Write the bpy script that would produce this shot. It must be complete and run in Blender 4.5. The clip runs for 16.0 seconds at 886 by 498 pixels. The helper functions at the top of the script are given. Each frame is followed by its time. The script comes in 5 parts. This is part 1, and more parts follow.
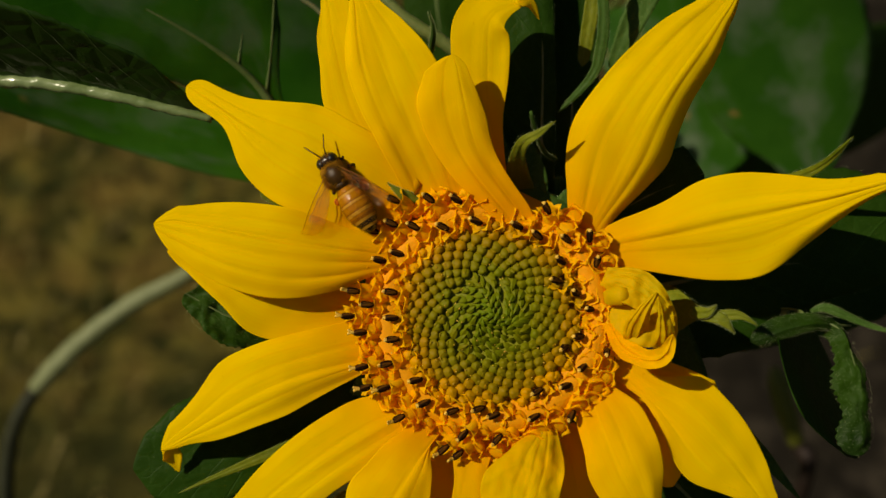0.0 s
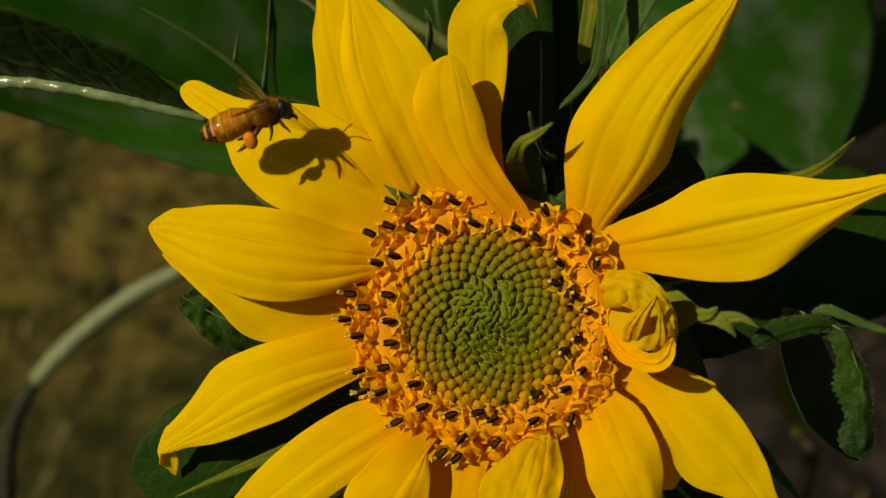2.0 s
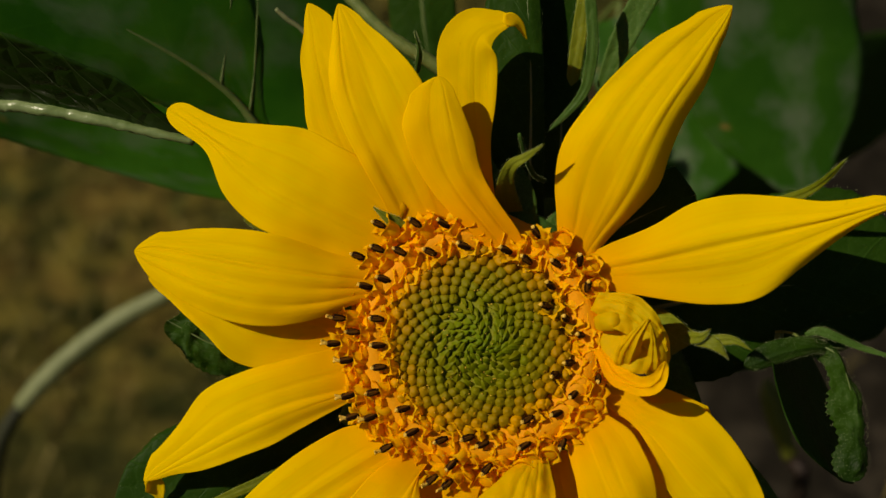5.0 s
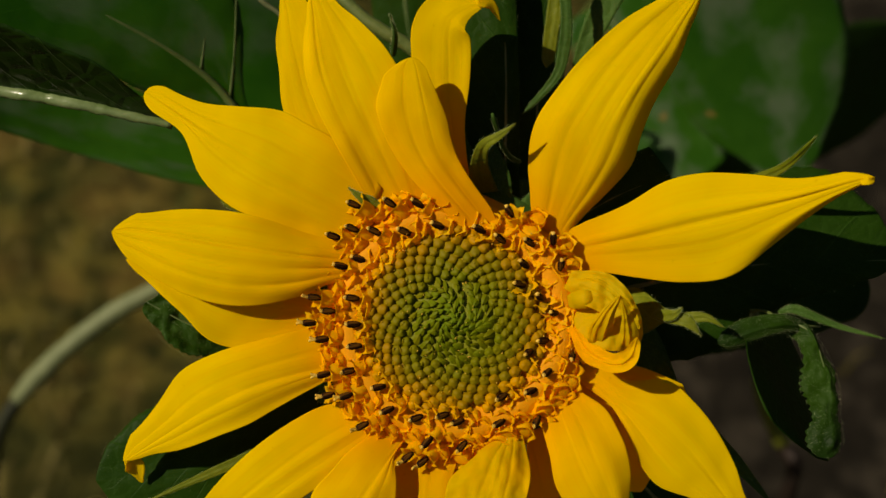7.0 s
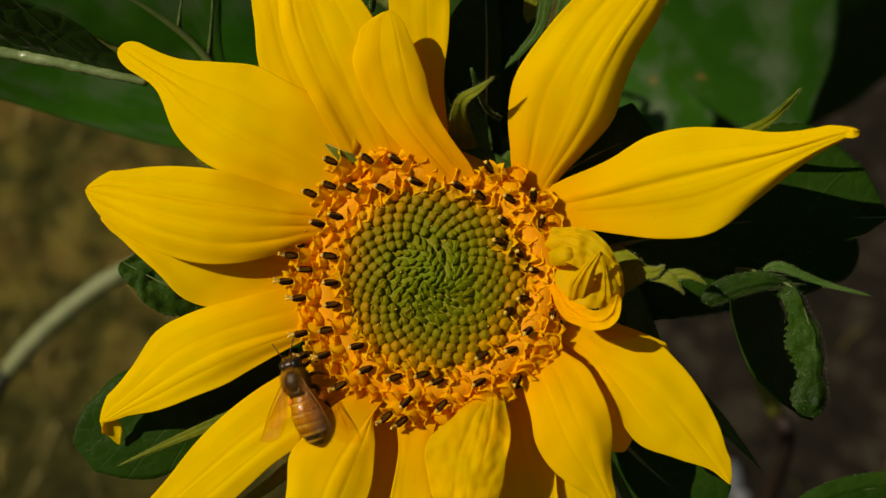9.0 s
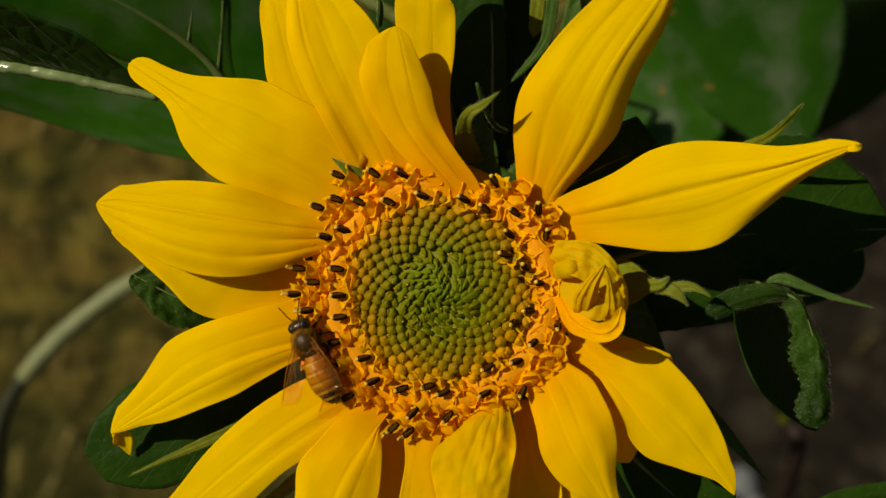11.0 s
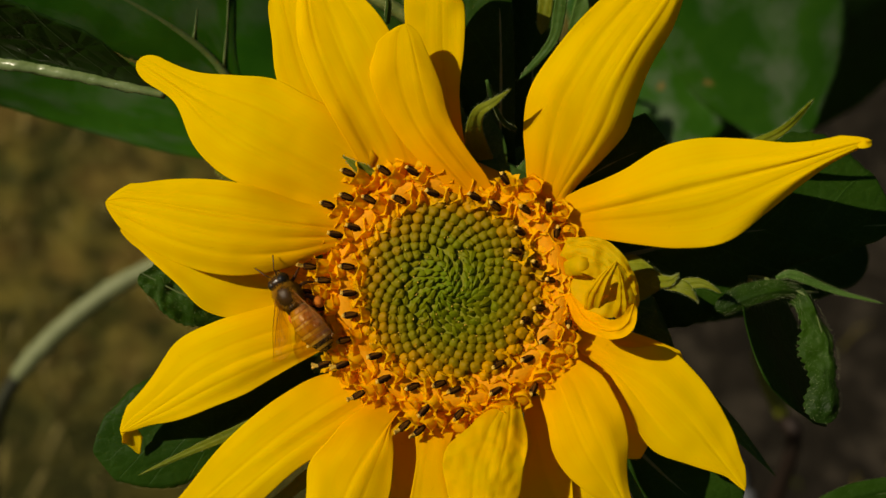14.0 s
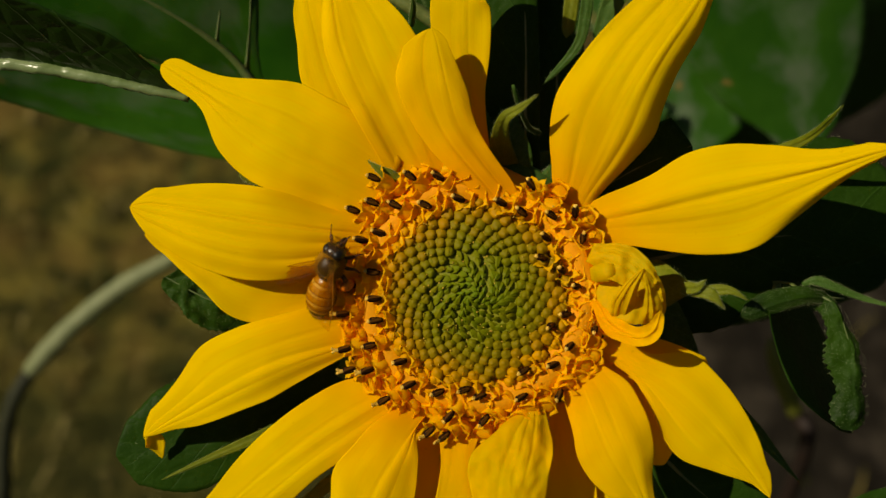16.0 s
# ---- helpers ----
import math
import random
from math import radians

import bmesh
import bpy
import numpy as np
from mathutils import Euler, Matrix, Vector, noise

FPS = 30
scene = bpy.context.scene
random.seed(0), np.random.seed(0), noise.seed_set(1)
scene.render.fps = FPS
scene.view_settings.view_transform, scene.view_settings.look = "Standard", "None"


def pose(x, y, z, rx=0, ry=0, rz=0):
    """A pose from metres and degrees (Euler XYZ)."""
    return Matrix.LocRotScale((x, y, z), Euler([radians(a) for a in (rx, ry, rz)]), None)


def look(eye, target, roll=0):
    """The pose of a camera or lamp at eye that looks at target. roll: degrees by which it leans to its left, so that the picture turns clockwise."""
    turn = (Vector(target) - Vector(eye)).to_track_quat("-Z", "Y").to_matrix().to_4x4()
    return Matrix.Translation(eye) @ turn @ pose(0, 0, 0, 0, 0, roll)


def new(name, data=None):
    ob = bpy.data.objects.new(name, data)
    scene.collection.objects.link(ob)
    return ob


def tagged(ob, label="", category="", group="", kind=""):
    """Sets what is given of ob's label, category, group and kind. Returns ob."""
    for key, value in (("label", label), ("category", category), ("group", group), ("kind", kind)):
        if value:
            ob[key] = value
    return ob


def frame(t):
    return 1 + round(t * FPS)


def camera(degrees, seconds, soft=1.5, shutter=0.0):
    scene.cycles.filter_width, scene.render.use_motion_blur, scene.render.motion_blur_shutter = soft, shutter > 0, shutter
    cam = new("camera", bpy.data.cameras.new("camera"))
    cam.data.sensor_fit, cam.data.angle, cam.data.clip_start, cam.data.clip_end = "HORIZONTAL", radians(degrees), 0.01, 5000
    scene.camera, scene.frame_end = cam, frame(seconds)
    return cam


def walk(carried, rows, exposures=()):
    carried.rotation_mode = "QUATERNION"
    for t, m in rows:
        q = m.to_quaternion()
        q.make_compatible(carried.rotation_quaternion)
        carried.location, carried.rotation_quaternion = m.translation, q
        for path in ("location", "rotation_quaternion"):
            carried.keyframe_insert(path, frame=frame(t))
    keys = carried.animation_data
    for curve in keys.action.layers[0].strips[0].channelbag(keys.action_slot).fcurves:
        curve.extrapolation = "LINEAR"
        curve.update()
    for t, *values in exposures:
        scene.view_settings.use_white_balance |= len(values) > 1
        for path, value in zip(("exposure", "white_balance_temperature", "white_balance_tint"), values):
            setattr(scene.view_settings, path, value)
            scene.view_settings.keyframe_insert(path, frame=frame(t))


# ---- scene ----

# ---------------------------------------------------------------- camera
# The flower's own space: x right, y up and z towards the camera's side, in millimetres.
RIG = pose(0, 0, 0.85, 40, 0, 0)
cam = camera(38, 16.0, soft=1.5)
cam.data.dof.use_dof = True
cam.data.dof.focus_distance = 0.181
cam.data.dof.aperture_fstop = 19
PATH = [
    (0, -7.74, 7.76, 183.85, 0.471, -0.198, 0.847),
    (0.5, -5.85, 8.10, 183.54, 0.362, 0.240, 0.776),
    (1, -7.11, 7.89, 182.87, 0.341, -0.004, 0.684),
    (1.5, -6.82, 7.78, 183.06, 0.345, 0.037, 0.791),
    (2, -6.86, 10.66, 182.02, -0.344, -0.016, 0.692),
    (2.5, -7.16, 9.37, 181.17, 0.050, -0.160, 0.620),
    (3, -8.52, 12.43, 180.18, -0.532, -0.371, 0.653),
    (3.5, -9.15, 11.94, 179.71, 0.234, -0.623, 0.595),
    (6, -3.65, 9.25, 180.98, 0.753, -0.400, 0.411),
    (6.5, -2.01, 8.15, 181.25, 0.855, -0.167, 0.391),
    (7, -2.62, 7.83, 181.71, 0.680, -0.255, 0.166),
    (7.5, 0.66, 6.44, 181.04, 0.183, -0.218, 0.163),
    (8, 0.16, 6.38, 179.88, 0.099, -0.094, 0.113),
    (8.5, 0.37, 4.92, 178.64, -0.294, -0.256, -0.025),
    (11, 1.78, 6.05, 180.94, -0.069, 0.484, -0.105),
    (11.5, 3.67, 5.63, 181.22, -0.149, 0.375, -0.167),
    (12, 2.71, 5.23, 182.19, -0.058, 0.360, -0.116),
    (12.5, 0.96, 5.52, 182.15, -0.000, 0.001, -0.000),
    (13, -0.68, 6.61, 181.05, -0.387, -0.106, -0.126),
    (13.5, -1.72, 5.64, 180.86, -0.145, -0.276, -0.144),
    (14, -1.89, 6.46, 180.88, -0.309, -0.220, -0.304),
    (14.5, -2.97, 5.83, 181.01, -0.120, -0.075, -0.209),
    (15, -4.41, 6.35, 181.32, -0.123, -0.152, -0.027),
    (15.5, -4.60, 7.83, 181.08, -0.425, -0.044, -0.003),
    (16, -4.88, 8.61, 180.16, -0.752, -0.048, -0.113),
]
walk(cam, [(t, RIG @ pose(x / 1000, y / 1000, z / 1000, rx, ry, rz)) for t, x, y, z, rx, ry, rz in PATH], [(0, -0.26, 7900, 8), (3.7, -0.29, 7900, 8), (6, -0.35, 7900, 8), (8, -0.22, 7900, 8), (11, -0.18, 7900, 8), (16, -0.2, 7900, 8)])

# ---------------------------------------------------------------- light
SUN_DIR = (RIG.to_3x3() @ Vector((-0.62, 0.32, 0.70))).normalized()
sun = new("sun", bpy.data.lights.new("sun", "SUN"))
sun.data.energy, sun.data.angle, sun.data.color = 5.0, radians(0.55), (1.0, 0.95, 0.86)
sun.matrix_world = look(SUN_DIR * 20, (0, 0, 0))
world = bpy.data.worlds.new("sky")
scene.world = world
world.use_nodes = True
sky = world.node_tree.nodes.new("ShaderNodeTexSky")
sky.sky_type, sky.sun_disc = "NISHITA", False
sky.sun_elevation = math.asin(SUN_DIR.z)
sky.sun_rotation = math.atan2(SUN_DIR.x, SUN_DIR.y)
world.node_tree.links.new(sky.outputs[0], world.node_tree.nodes["Background"].inputs[0])
world.node_tree.nodes["Background"].inputs[1].default_value = 0.035

# ---------------------------------------------------------------- materials
CENTRE = RIG.translation


class Nodes:
    """A node material with short ways to add and join nodes."""

    def __init__(self, name, roughness=0.5, specular=0.3):
        self.mat = bpy.data.materials.new(name)
        self.mat.use_nodes = True
        self.tree = self.mat.node_tree
        self.shader = self.tree.nodes["Principled BSDF"]
        self.shader.inputs["Roughness"].default_value = roughness
        self.shader.inputs["Specular IOR Level"].default_value = specular

    def add(self, kind, **inputs):
        node = self.tree.nodes.new("ShaderNode" + kind)
        for key, value in inputs.items():
            self.put(node.inputs[int(key[1:]) if key[0] == "i" and key[1:].isdigit() else key.replace("_", " ")], value)
        return node

    def put(self, socket, value):
        if isinstance(value, bpy.types.NodeSocket):
            self.tree.links.new(value, socket)
        else:
            socket.default_value = value

    def noise(self, vector, scale, detail=4.0, rough=0.6):
        return self.add("TexNoise", Vector=vector, Scale=scale, Detail=detail, Roughness=rough).outputs["Fac"]

    def mapping(self, vector, scale):
        return self.add("Mapping", Vector=vector, Scale=scale).outputs[0]

    def ramp(self, fac, *stops):
        node = self.add("ValToRGB", Fac=fac)
        ramp = node.color_ramp
        while len(ramp.elements) < len(stops):
            ramp.elements.new(0.5)
        for e, (at, colour) in zip(ramp.elements, stops):
            e.position, e.color = at, (*colour, 1) if not isinstance(colour, float) else (colour, colour, colour, 1)
        return node.outputs[0]

    def math(self, operation, a, b=0.0):
        node = self.add("Math")
        node.operation = operation
        self.put(node.inputs[0], a), self.put(node.inputs[1], b)
        return node.outputs[0]

    def mix(self, fac, a, b, blend="MIX"):
        node = self.tree.nodes.new("ShaderNodeMix")
        node.data_type, node.blend_type = "RGBA", blend
        self.put(node.inputs[0], fac)
        for socket, value in ((node.inputs[6], a), (node.inputs[7], b)):
            self.put(socket, (*value, 1) if isinstance(value, tuple) else value)
        return node.outputs[2]

    def coords(self, which):
        return self.add("TexCoord").outputs[which]

    def finish(self, colour, height=None, bump=0.3, distance=0.0002, translucent=0.0, through_colour=None, rough=None):
        self.put(self.shader.inputs["Base Color"], (*colour, 1) if isinstance(colour, tuple) else colour)
        if rough is not None:
            self.put(self.shader.inputs["Roughness"], rough)
        normal = None
        if height is not None:
            normal = self.add("Bump", Height=height, Strength=bump, Distance=distance).outputs[0]
            self.put(self.shader.inputs["Normal"], normal)
        if translucent:
            glow = self.add("BsdfTranslucent")
            self.put(glow.inputs["Color"], through_colour if through_colour is not None else colour)
            both = self.tree.nodes.new("ShaderNodeMixShader")
            both.inputs[0].default_value = translucent
            self.put(both.inputs[1], self.shader.outputs[0]), self.put(both.inputs[2], glow.outputs[0])
            self.put(self.tree.nodes["Material Output"].inputs[0], both.outputs[0])
        return self.mat


def petal_material(name, outer, inner, fresh=True):
    n = Nodes(name, 0.6, 0.06)
    place, uv = n.coords("Object"), n.coords("UV")
    reach = n.add("VectorMath", i0=place)
    reach.operation = "LENGTH"
    along = n.math("MULTIPLY", reach.outputs["Value"], 1000.0)
    blot = n.noise(place, 140.0, 3.0)
    far = n.math("ADD", n.math("DIVIDE", n.math("SUBTRACT", along, 15.8), 20.0), n.math("MULTIPLY", n.math("SUBTRACT", blot, 0.5), 0.35))
    base = n.ramp(far, (0.0, inner), (0.45, tuple(0.4 * a + 0.6 * b for a, b in zip(inner, outer))), (1.0, outer))
    streak = n.noise(n.mapping(uv, (38.0, 1.6, 1.0)), 1.0, 5.0)
    fine = n.noise(n.mapping(uv, (150.0, 5.0, 1.0)), 1.0, 3.0)
    colour = n.mix(n.ramp(streak, (0.38, 0.0), (0.8, 0.26)), base, tuple(c * f for c, f in zip(inner, (0.95, 0.86, 0.8))))
    colour = n.mix(n.ramp(n.noise(place, 900.0, 2.0), (0.70, 0.0), (0.80, 0.25)), colour, (0.42, 0.20, 0.004))
    if not fresh:
        colour = n.mix(n.ramp(n.noise(place, 150.0, 3.0), (0.45, 0.0), (0.70, 0.45)), colour, (0.46, 0.42, 0.012))
    height = n.math("ADD", n.math("MULTIPLY", streak, 0.8), n.math("MULTIPLY", fine, 0.2))
    return n.finish(colour, height, 0.14, 0.0004, 0.44, n.mix(0.7, colour, (1.0, 0.55, 0.0)), n.ramp(fine, (0.3, 0.55), (0.7, 0.7)))


def leaf_material(name, deep, light, gloss=0.42, spots=0.25, relief=0.22, bloom=0.1, net=1.0, shine=0.11, grain=300.0, mesh=420.0):
    """A leaf: blotched greens, a net of fine veins, pale sheen painted in soft streaks, a few brown specks and pale
    hairs.
    """
    n = Nodes(name, gloss, shine)
    place, uv = n.coords("Object"), n.coords("UV")
    blot = n.noise(place, 60.0, 5.0)
    cells = n.add("TexVoronoi", Vector=place, Scale=mesh)
    cells.feature = "DISTANCE_TO_EDGE"
    colour = n.mix(n.ramp(blot, (0.32, 0.0), (0.7, 1.0)), deep, light)
    colour = n.mix(n.ramp(cells.outputs["Distance"], (0.0, 0.14 * net), (0.14, 0.0)), colour, tuple(min(1, c * 1.6 + 0.006) for c in light))
    # bloom weights the reflected sheen painted into the colour, and the brown specks
    streak = n.noise(n.mapping(uv, (3.2, 5.0, 1.0)), 1.0, 3.0, 0.5)
    colour = n.mix(n.ramp(streak, (0.47, 0.0), (0.66, bloom)), colour, (0.075, 0.110, 0.060))
    colour = n.mix(n.ramp(n.noise(place, 150.0, 1.0), (0.72, 0.0), (0.77, bloom * 0.8)), colour, (0.16, 0.11, 0.03))
    parts = n.add("SeparateXYZ", Vector=uv)
    aside = n.math("ABSOLUTE", n.math("SUBTRACT", n.math("MULTIPLY", parts.outputs[0], 2.0), 1.0))
    bend = n.math("MULTIPLY", n.math("POWER", aside, 0.8), 0.24)
    wobble = n.math("MULTIPLY", n.math("SUBTRACT", n.noise(place, 90.0, 2.0), 0.5), 0.05)
    step = n.math("FRACT", n.math("MULTIPLY", n.math("ADD", n.math("SUBTRACT", parts.outputs[1], bend), wobble), 6.0))
    vein = n.ramp(n.math("ABSOLUTE", n.math("SUBTRACT", step, 0.5)), (0.0, 1.0), (0.035, 0.0))
    colour = n.mix(n.math("MULTIPLY", vein, 0.3 * net), colour, tuple(min(1, c * 2.2 + 0.01) for c in light))
    colour = n.mix(n.ramp(n.noise(place, 3600.0, 2.0), (0.60, 0.0), (0.70, spots)), colour, (0.20, 0.28, 0.11))
    pillow = n.math("MULTIPLY", n.ramp(cells.outputs["Distance"], (0.0, 0.0), (0.25, 1.0)), 0.6 * net)
    height = n.math("ADD", pillow, n.math("ADD", n.noise(place, grain, 4.0), n.math("MULTIPLY", vein, net)))
    return n.finish(colour, height, relief, 0.0006, 0.18, n.mix(0.5, colour, (0.10, 0.22, 0.01)), n.ramp(blot, (0.3, gloss - 0.08), (0.7, gloss + 0.15)))


def plain_material(name, one, two, roughness=0.55, scale=300.0, bump=0.3, specular=0.3, translucent=0.0, distance=0.0002):
    n = Nodes(name, roughness, specular)
    place = n.coords("Object")
    a = n.noise(place, scale, 5.0)
    rnd = n.add("ObjectInfo").outputs["Random"]
    fac = n.math("ADD", n.math("MULTIPLY", a, 0.75), n.math("MULTIPLY", rnd, 0.3))
    colour = n.mix(n.ramp(fac, (0.3, 0.0), (0.75, 1.0)), one, two)
    return n.finish(colour, n.noise(place, scale * 4, 3.0), bump, distance, translucent)


PETAL = petal_material("fresh_petal", (0.80, 0.605, 0.0012), (0.83, 0.375, 0.0015))
PETAL_GREENING = petal_material("greening_petal", (0.80, 0.60, 0.002), (0.82, 0.40, 0.002), False)
PETAL_OLD = petal_material("withered_petal", (0.62, 0.49, 0.016), (0.67, 0.43, 0.011), False)
LEAF = leaf_material("dark_leaf", (0.009, 0.030, 0.002), (0.018, 0.050, 0.004), 0.45, 0.08, 0.3, 0.03, 0.55, 0.05)
# The two background greens carry the strongest painted sheen.
LEAF_PALE = leaf_material("mid_green_leaf", (0.011, 0.062, 0.0026), (0.026, 0.102, 0.005), 0.40, 0.0, 0.10, 0.55, 0.12, 0.14)
LEAF_LIGHT = leaf_material("light_green_leaf", (0.012, 0.058, 0.003), (0.024, 0.085, 0.006), 0.40, 0.0, 0.10, 0.9, 0.12, 0.14)
BRACT = leaf_material("bract_green", (0.022, 0.064, 0.006), (0.052, 0.108, 0.018), 0.5, 0.35)
BRACT_PALE = leaf_material("pale_bract_green", (0.085, 0.115, 0.005), (0.16, 0.175, 0.012), 0.5, 0.2)
LEAF_SHINY = leaf_material("dark_quilted_leaf", (0.006, 0.022, 0.0015), (0.014, 0.044, 0.003), 0.28, 0.03, 0.4, 0.0, 1.0, 0.28, 120.0, 230.0)
LEAF_ROUGH = leaf_material("rough_hairy_leaf", (0.004, 0.015, 0.001), (0.022, 0.060, 0.003), 0.48, 0.28, 0.5, 0.05, 0.15, 0.08, 700.0)
VEIN = plain_material("leaf_vein", (0.060, 0.095, 0.024), (0.115, 0.15, 0.05), 0.4, 500.0)
STEM = plain_material("hairy_green_stem", (0.045, 0.08, 0.014), (0.11, 0.14, 0.035), 0.55, 700.0, 0.6)
RIB = plain_material("pale_shiny_rib", (0.045, 0.085, 0.014), (0.20, 0.25, 0.12), 0.22, 180.0, 0.8, 0.5)
HAIR = plain_material("white_plant_hair", (0.20, 0.26, 0.09), (0.42, 0.46, 0.24), 0.4, 100.0)
STALK = plain_material("pale_dry_stalk", (0.115, 0.135, 0.058), (0.19, 0.21, 0.105), 0.6, 160.0)
# brown stalk, its albedo lowered in place of the shade it lacks
SHADED_STALK = plain_material("shade_dark_stalk", (0.008, 0.004, 0.002), (0.020, 0.008, 0.004), 0.7, 160.0)
GREEN_STALK = plain_material("yellow_green_stalk", (0.05, 0.06, 0.004), (0.09, 0.095, 0.008), 0.6, 160.0)
# olive for the pale stalk's lower end, darkened to stand in for shade
SHADED_OLIVE = plain_material("shaded_olive_stalk", (0.008, 0.010, 0.003), (0.020, 0.023, 0.008), 0.7, 60.0)
COROLLA = plain_material("orange_corolla", (0.94, 0.48, 0.008), (0.98, 0.60, 0.025), 0.6, 700.0, 0.12, 0.06, 0.55)
DISC = plain_material("orange_disc", (0.78, 0.27, 0.006), (0.86, 0.36, 0.015), 0.6, 500.0, 0.6, 0.1, 0.3)
CORE_GREEN = plain_material("olive_disc_floor", (0.12, 0.15, 0.004), (0.21, 0.20, 0.005), 0.6, 500.0, 0.5)


def anther_material():
    n = Nodes("black_brown_anther", 0.65, 0.06)
    place = n.coords("Object")
    line = n.noise(n.mapping(place, (3200.0, 3200.0, 260.0)), 1.0, 2.0)
    colour = n.mix(n.ramp(line, (0.56, 0.0), (0.70, 0.8)), (0.012, 0.004, 0.0015), (0.14, 0.055, 0.006))
    return n.finish(colour, line, 0.4, 0.0002)


ANTHER = anther_material()
STIGMA = plain_material("yellow_stigma", (0.62, 0.34, 0.03), (0.80, 0.52, 0.09), 0.6, 2000.0, 0.8)
POLLEN = plain_material("orange_pollen", (0.56, 0.12, 0.008), (0.70, 0.20, 0.012), 0.75, 1500.0, 1.0)


def bud_material():
    n = Nodes("green_disc_bud", 0.6, 0.12)
    info = n.add("ObjectInfo")
    gap = n.add("VectorMath", i0=info.outputs["Location"], i1=tuple(CENTRE))
    gap.operation = "DISTANCE"
    reach = n.math("DIVIDE", n.math("MULTIPLY", gap.outputs["Value"], 1000.0), 13.0)
    reach = n.math("ADD", reach, n.math("MULTIPLY", n.math("SUBTRACT", info.outputs["Random"], 0.5), 0.16))
    colour = n.ramp(reach, (0.15, (0.110, 0.165, 0.004)), (0.45, (0.140, 0.158, 0.003)), (0.72, (0.20, 0.150, 0.003)), (0.90, (0.36, 0.18, 0.003)), (1.0, (0.60, 0.27, 0.004)))
    place = n.coords("Object")
    colour = n.mix(n.ramp(n.noise(place, 900.0, 3.0), (0.4, 0.0), (0.7, 0.35)), colour, (0.25, 0.20, 0.008))
    return n.finish(colour, n.noise(place, 1500.0, 3.0), 0.3, 0.0002, 0.2)


BUD = bud_material()


def ground_material():
    n = Nodes("dry_soil", 0.95, 0.1)
    place = n.coords("Object")
    big, mid, small = n.noise(place, 2.2, 4.0), n.noise(place, 28.0, 4.0), n.noise(place, 160.0, 5.0)
    colour = n.mix(n.ramp(mid, (0.38, 0.0), (0.62, 1.0)), (0.016, 0.017, 0.003), (0.136, 0.108, 0.021))

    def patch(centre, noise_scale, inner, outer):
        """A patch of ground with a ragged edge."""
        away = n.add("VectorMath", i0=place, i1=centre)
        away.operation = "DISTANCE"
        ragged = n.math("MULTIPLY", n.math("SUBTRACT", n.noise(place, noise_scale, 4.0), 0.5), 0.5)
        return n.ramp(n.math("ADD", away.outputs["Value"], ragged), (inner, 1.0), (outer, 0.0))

    # weight of a darker, greyer ground area to the right
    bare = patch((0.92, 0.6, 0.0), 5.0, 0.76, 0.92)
    colour = n.mix(n.ramp(big, (0.45, 0.0), (0.65, 0.4)), colour, (0.036, 0.036, 0.012))
    colour = n.mix(n.ramp(n.noise(place, 13.0, 3.0), (0.47, 0.0), (0.58, 0.75)), colour, (0.016, 0.021, 0.003))
    colour = n.mix(n.ramp(n.noise(place, 9.0, 3.0), (0.50, 0.0), (0.62, 0.6)), colour, (0.12, 0.076, 0.018))
    # weight of a darker, more olive ground area to the front left
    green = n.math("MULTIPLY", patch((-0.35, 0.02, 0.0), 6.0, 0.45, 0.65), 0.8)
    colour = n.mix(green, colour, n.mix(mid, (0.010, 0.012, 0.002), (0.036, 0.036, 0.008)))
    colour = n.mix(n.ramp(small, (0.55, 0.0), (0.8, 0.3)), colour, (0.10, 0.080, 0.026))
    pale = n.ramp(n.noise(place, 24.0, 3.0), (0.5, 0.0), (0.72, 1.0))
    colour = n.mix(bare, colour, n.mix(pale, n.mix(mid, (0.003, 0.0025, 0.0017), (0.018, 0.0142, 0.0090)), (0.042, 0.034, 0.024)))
    return n.finish(colour, n.math("ADD", mid, n.math("MULTIPLY", small, 0.4)), 0.8, 0.02)


def grass_material():
    n = Nodes("dry_grass", 0.7, 0.2)
    rnd = n.add("NewGeometry").outputs["Random Per Island"]
    colour = n.ramp(rnd, (0.0, (0.04, 0.055, 0.008)), (0.4, (0.10, 0.080, 0.018)), (0.75, (0.17, 0.13, 0.035)), (1.0, (0.24, 0.19, 0.06)))
    return n.finish(colour, None, translucent=0.15)


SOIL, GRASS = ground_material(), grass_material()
STONE = plain_material("grey_pebble", (0.10, 0.11, 0.12), (0.17, 0.18, 0.19), 0.8, 120.0, 0.6)


def bee_material(name, one, two, roughness=0.35, scale=900.0, specular=0.5, translucent=0.0):
    return plain_material(name, one, two, roughness, scale, 0.35, specular, translucent)


BEE_AMBER = bee_material("amber_chitin", (0.37, 0.125, 0.003), (0.52, 0.21, 0.009), 0.2, 600.0, 0.45, 0.2)
BEE_BAND = bee_material("pale_hair_band", (0.46, 0.20, 0.010), (0.58, 0.30, 0.03), 0.5, 2500.0, 0.2, 0.2)
BEE_DARK = bee_material("dark_chitin", (0.012, 0.007, 0.003), (0.034, 0.016, 0.006), 0.25, 900.0, 0.4)
BEE_MARGIN = bee_material("chestnut_chitin", (0.22, 0.065, 0.002), (0.34, 0.115, 0.003), 0.35, 900.0, 0.22, 0.15)
BEE_EYE = bee_material("black_eye", (0.006, 0.005, 0.004), (0.010, 0.008, 0.006), 0.38, 900.0, 0.3)
BEE_FUR = bee_material("tawny_fur", (0.42, 0.20, 0.016), (0.64, 0.34, 0.045), 0.9, 2500.0, 0.0, 0.5)
